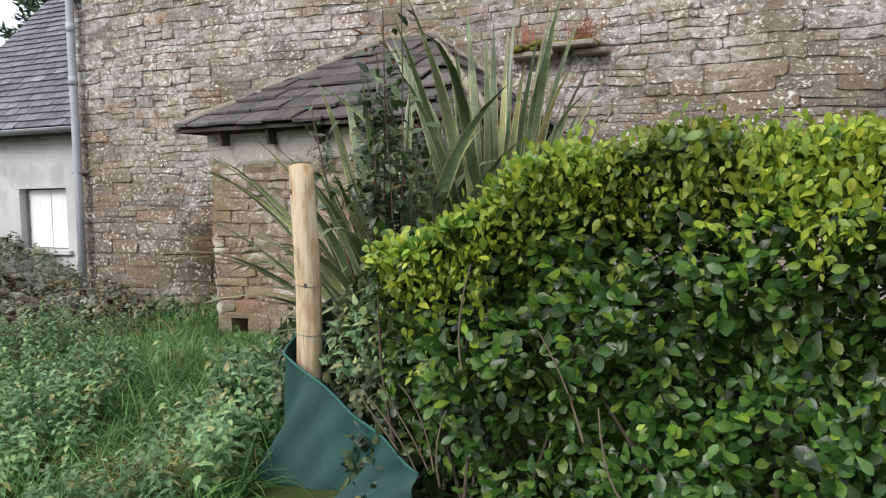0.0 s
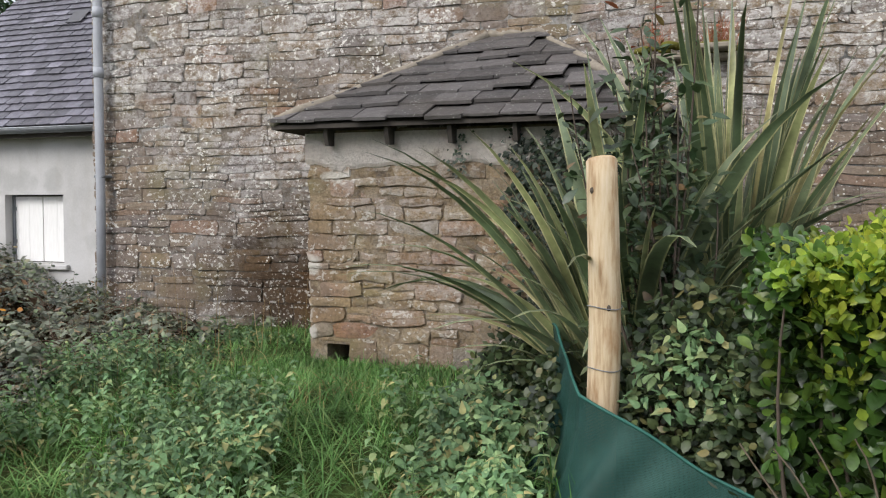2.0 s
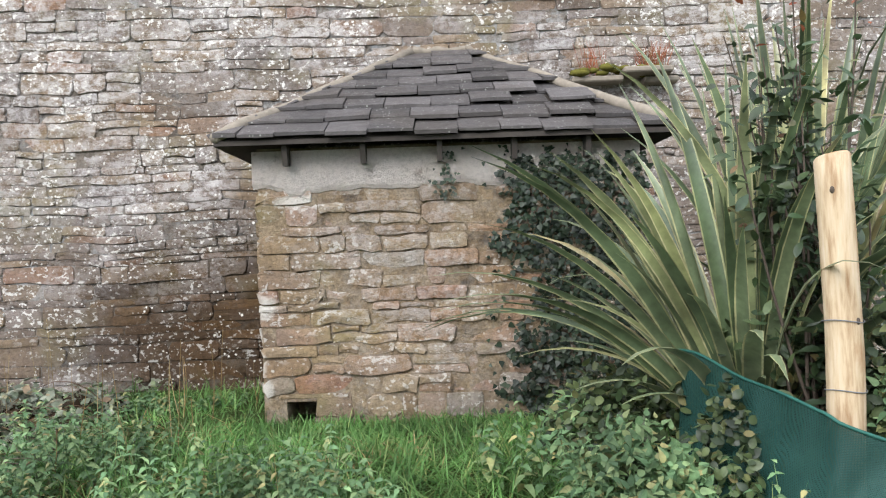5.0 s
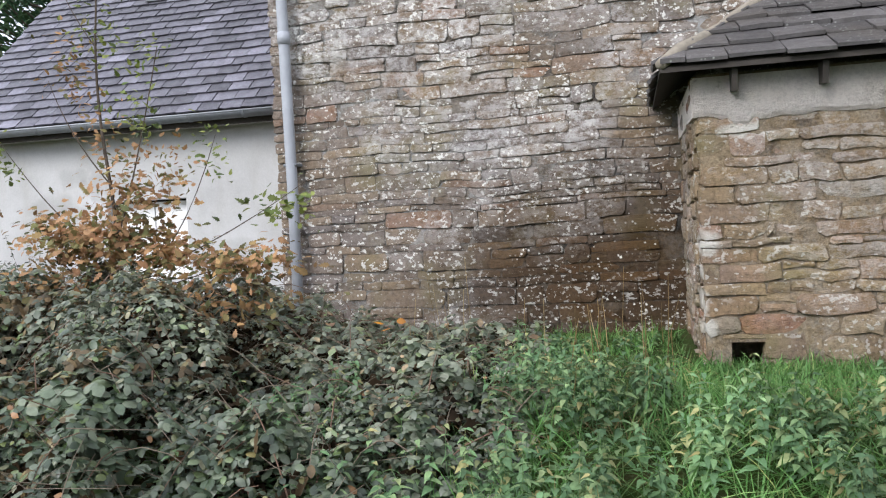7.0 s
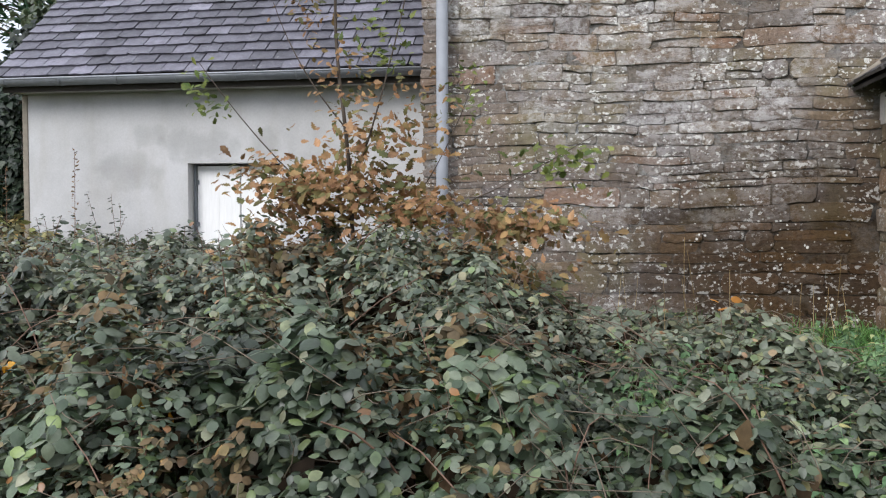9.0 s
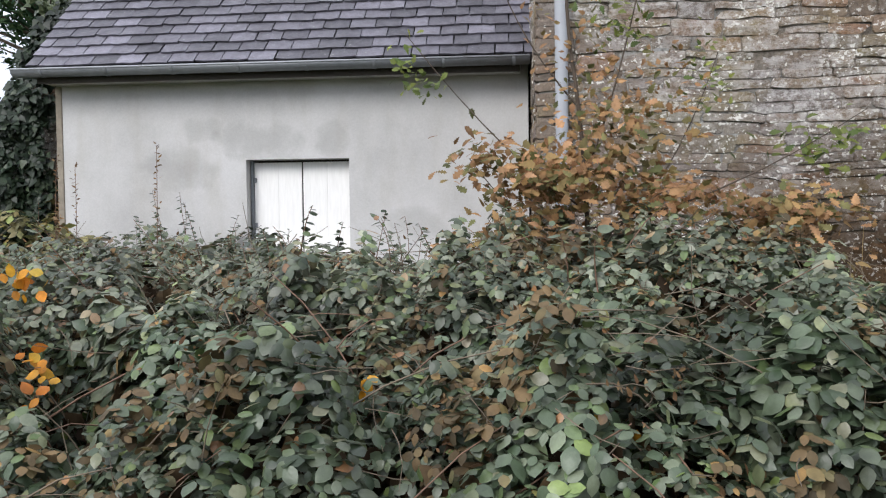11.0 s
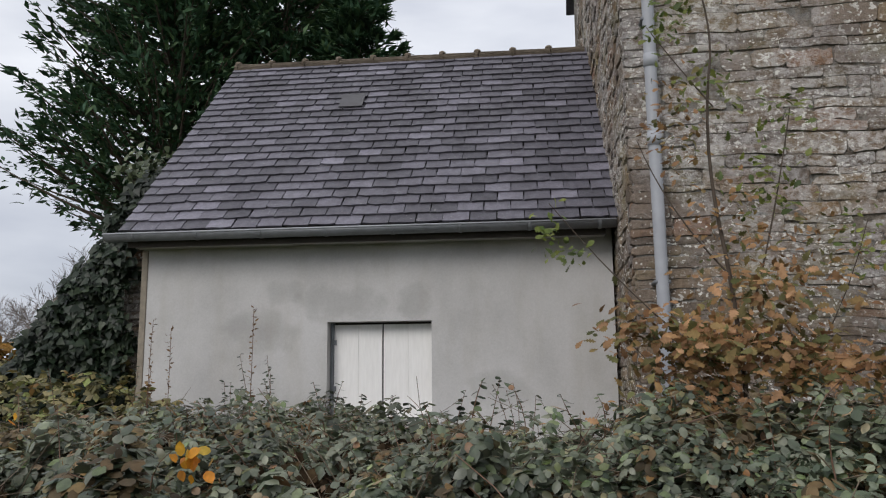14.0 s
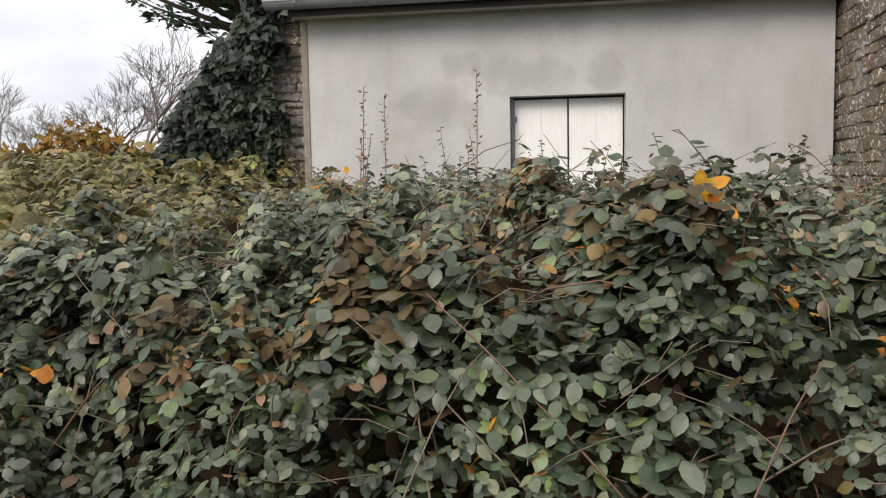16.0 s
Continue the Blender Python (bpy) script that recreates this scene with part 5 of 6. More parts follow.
    P = np.repeat(A, m, 0) * (1 - t) + np.repeat(C, m, 0) * t + r.normal(0, 0.010, (n * m, 3))
    add_stuff("weed_spikes", [rods(A, (A + C) / 2 + r.normal(0, 0.02, (n, 3)), C, np.full(n, 0.004), np.full(n, 0.002)), scatter(L_LANCE, P, np.concatenate([r.normal(0, 1, (n * m, 2)), r.uniform(-0.2, 0.9, (n * m, 1))], 1), r.normal(0, 1, (n * m, 3)), r.uniform(0.015, 0.05, n * m))], [M_CANE, M_DRY], "thin brown weed spikes before the rendered wall", "weeds")


build_weeds()


# ---- post, net, hedge, flax and shrubs ----
def build_post():
    px, py = -2.35, 3.36
    z0 = ground_z(px, py)
    post = empty("fence_post", (px, py, z0), "peeled pale chestnut fence post with knots", "post")
    rr = random.Random(2)
    bm = bmesh.new()
    rings, sides = [], 18
    zs = [z0 - 0.05 + (1.39 - z0 + 0.05) * i / 15 for i in range(16)] + [1.398]
    for i, z in enumerate(zs):
        ring = []
        for j in range(sides):
            a = 2 * math.pi * j / sides
            rad = 0.065 * (1.06 - 0.10 * i / 16) * (1 + 0.05 * noise.noise((math.cos(a) * 1.2, math.sin(a) * 1.2, z * 2.2)) + 0.018 * noise.noise((math.cos(a) * 4, math.sin(a) * 4, z * 6)))
            if i == len(zs) - 1:
                rad *= 0.90
            ring.append(bm.verts.new((px + 0.018 * math.sin(z * 2.4) + rad * math.cos(a), py + rad * math.sin(a), z + (0.012 * math.cos(a + 1) if i >= 15 else 0))))
        rings.append(ring)
    for a, b in zip(rings, rings[1:]):
        for j in range(sides):
            bm.faces.new((a[j], a[(j + 1) % sides], b[(j + 1) % sides], b[j]))
    bm.faces.new(rings[-1])
    bm.faces.new(rings[0][::-1])
    keep_place(part("shaft", bm, M_POST, post, smooth=True))
    for z, a in ((1.27, 4.15), (0.80, 5.1)):
        k = bmesh.new()
        c = (px + 0.018 * math.sin(z * 2.4) + 0.063 * math.cos(a), py + 0.063 * math.sin(a), z)
        bmesh.ops.create_icosphere(k, subdivisions=2, radius=0.009, matrix=Matrix.Translation(c) @ Matrix.Diagonal((1.0, 0.7, 1.5, 1)))
        keep_place(part("knot", k, M_BARK, post, "dark branch knot", smooth=True))
    for z in (0.80, 0.55):
        pts = [(px + 0.071 * math.cos(a) + 0.018 * math.sin(z * 2.4), py + 0.071 * math.sin(a), z + 0.006 * math.sin(a * 2)) for a in [2 * math.pi * i / 16 for i in range(17)]]
        keep_place(part("wire", tube_bm(pts, [0.0022] * 17, 5, cap=False), M_ZINC, post, "twist of old fence wire"))


build_post()


def net_line(s):
    """The plan of the net: it turns in front of the post."""
    if s < 0.45:
        k = s / 0.45
        x, y = -2.70 + 0.28 * k, 4.16 - 0.90 * k
    else:
        k = (s - 0.45) / 0.55
        x, y = -2.42 + 0.92 * k, 3.26 - 0.33 * k
    return x, y + 0.015 * math.sin(s * 11.0) + 0.008 * math.sin(s * 31)


def net_top(s):
    """Height of the upper hem: it falls past the post and on along the hedge."""
    return 0.605 - 0.125 * smooth_step(0.0, 0.45, s) - 0.40 * max(0.0, s - 0.43) / 0.57 * (1.25 - 0.25 * s) + 0.008 * math.sin(s * 24)


def build_net():
    """A shade net slung along the hedge foot, from behind the post towards the lane."""
    n, m = 64, 18
    bm = bmesh.new()
    grid = []
    for i in range(n + 1):
        s = i / n
        x, y = net_line(s)
        top = net_top(s)
        low = ground_z(x, y) - 0.01
        col = []
        for j in range(m + 1):
            t = j / m
            bulge = 0.05 * math.sin(s * 17 + t * 2.5) * t + 0.03 * math.sin(s * 41 + t * 4) * t - 0.12 * t * t + 0.018 * math.sin(s * 60 + t * 9) * min(1, t * 3)
            col.append(bm.verts.new((x + bulge * 0.7, y + bulge * 0.7, top + (low - top) * t)))
        grid.append(col)
    for i in range(n):
        for j in range(m):
            bm.faces.new((grid[i][j], grid[i + 1][j], grid[i + 1][j + 1], grid[i][j + 1]))
    net = empty("shade_net", (-1.8, 2.77, ground_z(-1.8, 2.77)), "sagging dark green woven shade net along the hedge foot", "net")
    keep_place(part("mesh_sheet", bm, M_NET, net, smooth=True))
    pts = [(*net_line(i / n), net_top(i / n)) for i in range(n + 1)]
    keep_place(part("hem", tube_bm(pts, [0.007] * len(pts), 6), M_HEM, net, "thicker woven hem", smooth=True))


M_HEM = plain("green_woven_hem", (0.018, 0.10, 0.078), 0.7, 0, 60, 0.4, 0.4)
build_net()


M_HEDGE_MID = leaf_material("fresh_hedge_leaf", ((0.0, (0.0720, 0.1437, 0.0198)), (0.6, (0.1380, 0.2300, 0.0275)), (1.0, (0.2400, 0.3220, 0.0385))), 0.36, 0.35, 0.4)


def build_hedge():
    r = np.random.RandomState(17)
    x0, x1, y0, y1 = -1.72, 0.85, 2.78, 4.0
    hedge = empty("hedge", (-0.2, 3.4, ground_z(-0.2, 3.4)), "clipped evergreen hedge with glossy leaves and lime-green tips", "hedge")

    def top_z(x, y):
        return 0.93 + 0.43 * sstep(-1.80, -0.60, x) + 0.05 * lumps(x, y, 0.5, 51) + 0.03 * lumps(x, y, 0.2, 52)

    def face_y(x, z):
        return y0 + 0.10 * lumps(x, z * 1.3, 0.6, 53) + 0.05 * lumps(x, z, 0.25, 54) + 0.16 * sstep(0.55, 0.0, z) + 0.25 * sstep(-1.3, -1.75, x)

    def face_leaves(n, depth, size, zlo=0.0):
        x, z = r.uniform(x0, x1, n), r.uniform(zlo - 0.1, 1.5, n)
        z = np.minimum(z, top_z(x, y0))
        y = face_y(x, z) + r.exponential(depth, n)
        keep = (z > 0.38) | (r.uniform(0, 1, n) < 0.55 + 0.4 * (x > -0.9))
        x, y, z = x[keep], y[keep], z[keep]
        n = len(x)
        D = unit(np.stack([r.normal(0, 0.7, n), r.normal(-0.45, 0.5, n), r.normal(0.15, 0.65, n)], 1))
        N = unit(np.stack([r.normal(0, 0.4, n), r.normal(-0.75, 0.35, n), r.normal(0.65, 0.35, n)], 1))
        return np.stack([x, y, z], 1), D, N, r.uniform(0.6, 1.2, n) * size

    P, D, N, L = face_leaves(10500, 0.14, 0.066)
    P2, D2, N2, L2 = face_leaves(2800, 0.45, 0.09)
    n = 3600
    x, y = r.uniform(x0, x1, n), r.uniform(y0 + 0.05, y1, n)
    P3 = np.stack([x, y, top_z(x, y) - r.exponential(0.10, n)], 1)
    D3 = unit(np.concatenate([r.normal(0, 0.7, (n, 2)), r.normal(0.5, 0.4, (n, 1))], 1))
    N3 = unit(np.concatenate([r.normal(0, 0.5, (n, 2)), np.ones((n, 1))], 1))
    L3 = r.uniform(0.5, 1.0, n) * 0.075
    n = 1700
    y, z = r.uniform(y0 + 0.2, y1, n), r.uniform(0.1, 1.1, n)
    P4 = np.stack([x0 + 0.1 * lumps(y, z, 0.5, 57) + r.exponential(0.12, n), y, z], 1)
    D4, N4, L4 = unit(r.normal(0, 0.6, (n, 3)) + [-0.4, 0, 0.1]), unit(r.normal(0, 0.4, (n, 3)) + [-0.6, -0.4, 0.6]), r.uniform(0.5, 1.0, n) * 0.075
    part("foliage", quad_mesh("foliage", [joined(scatter(L_ROUND, P, D, N, L), scatter(L_ROUND, P2, D2, N2, L2), scatter(L_ROUND, P3, D3, N3, L3), scatter(L_ROUND, P4, D4, N4, L4))], [M_HEDGE]), None, hedge, "dark glossy rounded leaves").location = (0.2, -3.4, -hedge.location.z)
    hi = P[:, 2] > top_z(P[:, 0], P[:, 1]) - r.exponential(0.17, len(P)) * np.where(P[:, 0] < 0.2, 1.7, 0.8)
    n = int(hi.sum())
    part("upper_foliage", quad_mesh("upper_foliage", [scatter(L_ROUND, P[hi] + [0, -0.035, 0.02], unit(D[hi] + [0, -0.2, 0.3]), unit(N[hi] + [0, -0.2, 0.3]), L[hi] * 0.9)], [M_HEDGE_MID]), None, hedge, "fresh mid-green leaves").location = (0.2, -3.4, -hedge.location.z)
    # young shoots: rosettes on the crown and upper face
    n = 1500
    x = r.uniform(x0 + 0.1, x1, n)
    up = r.uniform(0, 1, n) < 0.68
    y = np.where(up, r.uniform(y0 - 0.02, y0 + 0.75, n), y0 - 0.03)
    z = np.where(up, top_z(x, y) + r.uniform(-0.03, 0.045, n), top_z(x, y) - np.abs(r.normal(0, 0.13, n)))
    y = np.where(up, y, face_y(x, z) - 0.035)
    k = 9
    C = np.repeat(np.stack([x, y, z], 1), k, 0)
    D = unit(r.normal(0, 0.55, (n * k, 3)) + [0, -0.2, 0.75])
    N = unit(r.normal(0, 0.45, (n * k, 3)) + [0, -0.75, 0.65])
    L = np.repeat(r.uniform(0.030, 0.050, n), k) * np.tile(np.linspace(1.2, 0.6, k), n)
    part("young_growth", quad_mesh("young_growth", [scatter(L_ROUND, C + r.normal(0, 0.035, C.shape), D, N, L)], [M_HEDGE_NEW]), None, hedge, "lime-green young leaves").location = (0.2, -3.4, -hedge.location.z)
    # woody stems at the foot
    n = 70
    x, y = r.uniform(x0, x1, n), r.uniform(y0 + 0.15, y1 - 0.2, n)
    A = np.stack([x, y, ground_np(x, y) - 0.03], 1)
    C = A + np.stack([r.normal(0, 0.22, n), r.normal(-0.10, 0.12, n), r.uniform(0.6, 1.2, n)], 1)
    for i in range(n):
        part("stem", quad_mesh("stem", [rods(A[i:i + 1], (A + C)[i:i + 1] / 2 + r.normal(0, 0.06, (1, 3)), C[i:i + 1], r.uniform(0.007, 0.015, 1), r.uniform(0.003, 0.005, 1), 6, 6)], [M_BARK]), None, hedge).location = (0.2, -3.4, -hedge.location.z)
    # bare pale twigs poking out
    A = np.array([(-1.22, 2.75, 0.55), (-0.75, 2.74, 0.35), (-1.45, 2.9, 0.1), (-1.52, 2.95, 0.05), (-1.4, 2.85, 0.12), (-1.6, 3.0, 0.08), (-0.6, 2.72, 0.15), (-1.35, 2.8, 0.08)])
    C = np.array([(-1.16, 2.70, 0.99), (-0.9, 2.7, 0.75), (-1.62, 2.8, 0.48), (-1.72, 2.85, 0.42), (-1.5, 2.75, 0.5), (-1.82, 2.95, 0.4), (-0.68, 2.68, 0.5), (-1.28, 2.72, 0.42)])
    n = len(A)
    for i in range(n):
        part("twig", quad_mesh("twig", [rods(A[i:i + 1], (A + C)[i:i + 1] / 2 + r.normal(0, 0.03, (1, 3)), C[i:i + 1], np.full(1, 0.005), np.full(1, 0.003))], [M_TWIG]), None, hedge, "bare pale twig").location = (0.2, -3.4, -hedge.location.z)


build_hedge()


def build_flax(name_label, base, blades, seed, spread, length, tilt=(0, 0), upright=0.0):
    """A tuft of sword leaves: each blade is a folded strap with pale margins."""
    r = random.Random(seed)
    bx, by = base
    bz = ground_z(bx, by)
    plant = empty("flax_plant", (bx, by, bz), name_label, "plant", "sword-leaved flax")
    for i in range(blades):
        a = r.uniform(0, 2 * math.pi)
        out = r.random() ** 0.8
        lean = (0.08 + 0.78 * out) * spread
        dx, dy = math.cos(a) * lean + tilt[0], math.sin(a) * lean * 0.8 + tilt[1]
        ln = length * r.uniform(0.5, 1.1) * (1.0 - 0.12 * out)
        bend = (0.20 + 0.95 * out ** 1.3) * (1 - upright) * r.uniform(0.5, 1.4)
        w = r.uniform(0.026, 0.050)
        twist = r.uniform(-1.1, 1.1)
        p = Vector((math.cos(a) * 0.10 * r.random(), math.sin(a) * 0.10 * r.random(), 0))
        d = Vector((dx, dy, 1.0)).normalized()
        side = Vector((-math.sin(a + twist), math.cos(a + twist), 0))
        bm = bmesh.new()
        rows, seg = [], 11
        flop = r.random() < 0.08
        for s in range(seg + 1):
            t = s / seg
            prof = (0.55 + 0.45 * min(1, t * 3.5)) * (1 - max(0, (t - 0.55) / 0.45) ** 1.7) + 0.02
            nrm = side.cross(d).normalized()
            hw = w * prof
            cup = 0.45 * hw * (1 - 0.6 * t)
            rows.append([bm.verts.new(p + side * (k * hw) + nrm * (abs(k) * cup)) for k in (-1.0, -0.80, 0.0, 0.80, 1.0)])
            step = ln / seg
            p = p + d * step
            extra = 0.0 if not flop or t < 0.55 else 0.30
            d = (d + Vector((math.cos(a) * bend, math.sin(a) * bend, -bend * 0.9)) * (0.05 + 0.30 * t * t) + Vector((0, 0, -extra))).normalized()
        for ra, rb in zip(rows, rows[1:]):
            for k in range(4):
                f = bm.faces.new((ra[k], ra[k + 1], rb[k + 1], rb[k]))
                f.material_index = 1 if k in (0, 3) else 0
                f.smooth = True
        me = bm_mesh("blade", bm, M_FLAX)
        me.materials.append(M_FLAX_EDGE)
        ob = new("blade", me)
        ob.parent = plant
    return plant


build_flax("grey-green flax with arching cream-edged sword leaves", (-2.30, 4.30), 112, 31, 0.66, 2.08, (-0.10, -0.05))
build_flax("upright grey-green flax behind the hedge", (-1.85, 4.72), 95, 37, 0.30, 2.55, (0.0, 0.0), 0.62)


def build_shrub():
    """The leafy upright shrub in front of the flax, with coppery tips."""
    r = np.random.RandomState(8)
    bx, by = -2.12, 3.95
    z0 = ground_z(bx, by)
    sh = empty("shrub", (bx, by, z0), "upright dark-leaved shrub with coppery young tips", "shrub")
    n = 20
    A = np.stack([r.normal(0, 0.06, n), r.normal(0, 0.06, n), np.zeros(n)], 1)
    hgt = r.uniform(1.3, 2.38, n)
    C = np.stack([r.normal(-0.16, 0.15, n), r.normal(0, 0.15, n), hgt], 1)
    B = np.stack([C[:, 0] * 0.6 + r.normal(0, 0.1, n), C[:, 1] * 0.6, hgt * 0.5], 1)
    for i in range(n):
        part("stem", quad_mesh("stem", [rods(A[i:i + 1], B[i:i + 1], C[i:i + 1], np.full(1, 0.010), np.full(1, 0.003), 5, 8)], [M_BARK]), None, sh)
    m = 70
    t = r.uniform(0.28, 1.0, (n * m, 1))
    Ar, Br, Cr = (np.repeat(v, m, 0) for v in (A, B, C))
    P = (1 - t) ** 2 * Ar + 2 * t * (1 - t) * Br + t * t * Cr + r.normal(0, 0.055, (n * m, 3))
    D = unit(np.concatenate([r.normal(0, 1, (n * m, 2)), r.normal(0.35, 0.5, (n * m, 1))], 1))
    tip = (P[:, 2] > 2.0) & (r.uniform(0, 1, n * m) < 0.25)
    L = r.uniform(0.05, 0.10, n * m)
    N = np.tile([0, -0.5, 1.0], (n * m, 1)) + r.normal(0, 0.4, (n * m, 3))
    part("foliage", quad_mesh("foliage", [scatter(L_LANCE, P[~tip], D[~tip], N[~tip], L[~tip], L[~tip] * 1.15)], [M_SHRUB]), None, sh)
    part("young_foliage", quad_mesh("young_foliage", [scatter(L_LANCE, P[tip], D[tip], N[tip], L[tip] * 0.8)], [M_RED]), None, sh, "coppery young leaves")["kind"] = "stuff"


build_shrub()


M_SCRUB = leaf_material("scrub_leaf", ((0.0, (0.0160, 0.0270, 0.0120)), (0.35, (0.0360, 0.0562, 0.0225)), (0.65, (0.0680, 0.0938, 0.0375)), (0.88, (0.1040, 0.1312, 0.0525)), (1.0, (0.1520, 0.1275, 0.0450))), 0.45, 0.22, 0.42)


def build_side_scrub():
    """Brambles, ivy and trailing shoots round the post and the net."""
    r = np.random.RandomState(77)
    def clump(n, centre, rad, size, tpl=L_OVAL):
        u = unit(r.normal(0, 1, (n, 3))) * (r.uniform(0.45, 1.0, (n, 1)) ** 0.5)
        u[:, 2] = np.abs(u[:, 2]) * 1.0
        P = np.array(centre) + u * np.array(rad)
        P[:, 2] = np.maximum(P[:, 2], ground_np(P[:, 0], P[:, 1]) + 0.02)
        N = unit(u * [0.8, 0.8, 0.5] + [0, -0.35, 0.7] + r.normal(0, 0.35, (n, 3)))
        D = unit(r.normal(0, 1, (n, 3)) + u * 0.6)
        return scatter(tpl, P, D, N, r.uniform(0.65, 1.25, n) * size)
    pieces = [clump(2000, (-2.0, 3.5, -0.1), (0.34, 0.3, 1.05), 0.047), clump(1400, (-1.75, 3.3, -0.1), (0.3, 0.3, 0.85), 0.047), clump(330, (-2.64, 3.72, 0.12), (0.10, 0.22, 0.42), 0.045), clump(700, (-2.98, 4.25, -0.05), (0.28, 0.3, 0.60), 0.05), clump(800, (-2.95, 4.6, -0.05), (0.40, 0.5, 0.55), 0.05), clump(350, (-1.75, 3.15, -0.25), (0.25, 0.2, 0.5), 0.05), clump(600, (-2.35, 4.3, 0.0), (0.5, 0.5, 0.75), 0.055)]
    add_stuff("scrub", [joined(*pieces)], [M_SCRUB], "mixed green bramble scrub round the fence post", "brambles")
    pieces = [clump(420, (-1.98, 3.36, 0.40), (0.26, 0.16, 0.34), 0.05, L_POINT), clump(380, (-2.78, 3.2, -0.15), (0.2, 0.2, 0.32), 0.055, L_POINT), clump(480, (-2.92, 3.52, -0.1), (0.2, 0.24, 0.42), 0.05, L_POINT), clump(650, (-3.0, 3.75, -0.1), (0.32, 0.32, 0.5), 0.055, L_POINT), clump(500, (-3.1, 4.4, -0.1), (0.32, 0.4, 0.5), 0.05, L_POINT), clump(380, (-2.95, 5.2, -0.1), (0.3, 0.35, 0.35), 0.05, L_POINT), clump(160, (-2.2, 2.75, -0.25), (0.3, 0.12, 0.16), 0.05, L_POINT), clump(160, (-1.6, 2.3, -0.22), (0.4, 0.12, 0.16), 0.05, L_POINT)]
    add_stuff("scrub", [joined(*pieces)], [M_NETTLE], "pale nettles crowding the foot of the net", "nettles")
    # ivy on the front of the lean-to
    n = 4200
    x = r.uniform(-3.5, -2.4, n)
    z = r.uniform(-0.05, 1.72, n)
    edge = -3.32 + 0.18 * lumps(z, z * 0, 0.8, 61) + 0.08 * lumps(z, z * 0, 0.25, 62) + 0.10 * sstep(1.0, 1.6, z)
    dens = (x > edge) | (r.uniform(0, 1, n) < 0.06)
    x, z = x[dens], z[dens]
    n = len(x)
    P = np.stack([x, LEAN_Y - 0.035 - r.exponential(0.03, n), z], 1)
    D = unit(np.stack([r.normal(0, 0.7, n), r.normal(-0.3, 0.2, n), r.normal(-0.5, 0.5, n)], 1))
    N = unit(np.stack([r.normal(0, 0.3, n), -np.ones(n), r.normal(0.45, 0.3, n)], 1))
    add_stuff("ivy", [scatter(L_IVY, P, D, N, r.uniform(0.025, 0.055, n))], [M_IVY], "dark ivy creeping over the lean-to wall", "ivy")
    # a few strands on the limewash
    n = 150
    x = r.choice([-3.76, -3.70, -3.3, -3.05, -2.9], n) + r.normal(0, 0.03, n)
    P = np.stack([x, np.full(n, LEAN_Y - 0.06), 1.78 - r.uniform(0, 0.32, n)], 1)
    add_stuff("ivy", [scatter(L_IVY, P, unit(np.stack([r.normal(0, 0.7, n), -0.3 * np.ones(n), r.normal(-0.5, 0.5, n)], 1)), np.tile([0.0, -1.0, 0.4], (n, 1)), r.uniform(0.02, 0.035, n))], [M_IVY], "thin ivy strands over the limewash", "ivy")
    # weeds on the ledge
    n = 170
    x = r.choice([-2.45, -1.95, -1.88], n, p=[0.22, 0.5, 0.28]) + r.normal(0, 0.05, n)
    P = np.stack([x, np.full(n, WALL_Y - 0.12) + r.normal(0, 0.05, n), np.full(n, 2.58)], 1)
    D = unit(np.concatenate([r.normal(0, 0.35, (n, 1)), r.normal(-0.1, 0.25, (n, 1)), np.ones((n, 1))], 1))
    add_stuff("ledge_weeds", [scatter(L_BLADE[0], P, D, np.tile([0.0, -1.0, 0.1], (n, 1)), r.uniform(0.08, 0.36, n), np.full(n, 0.004))], [M_RED], "rusty red weeds growing on the old ledge", "weeds")


build_side_scrub()


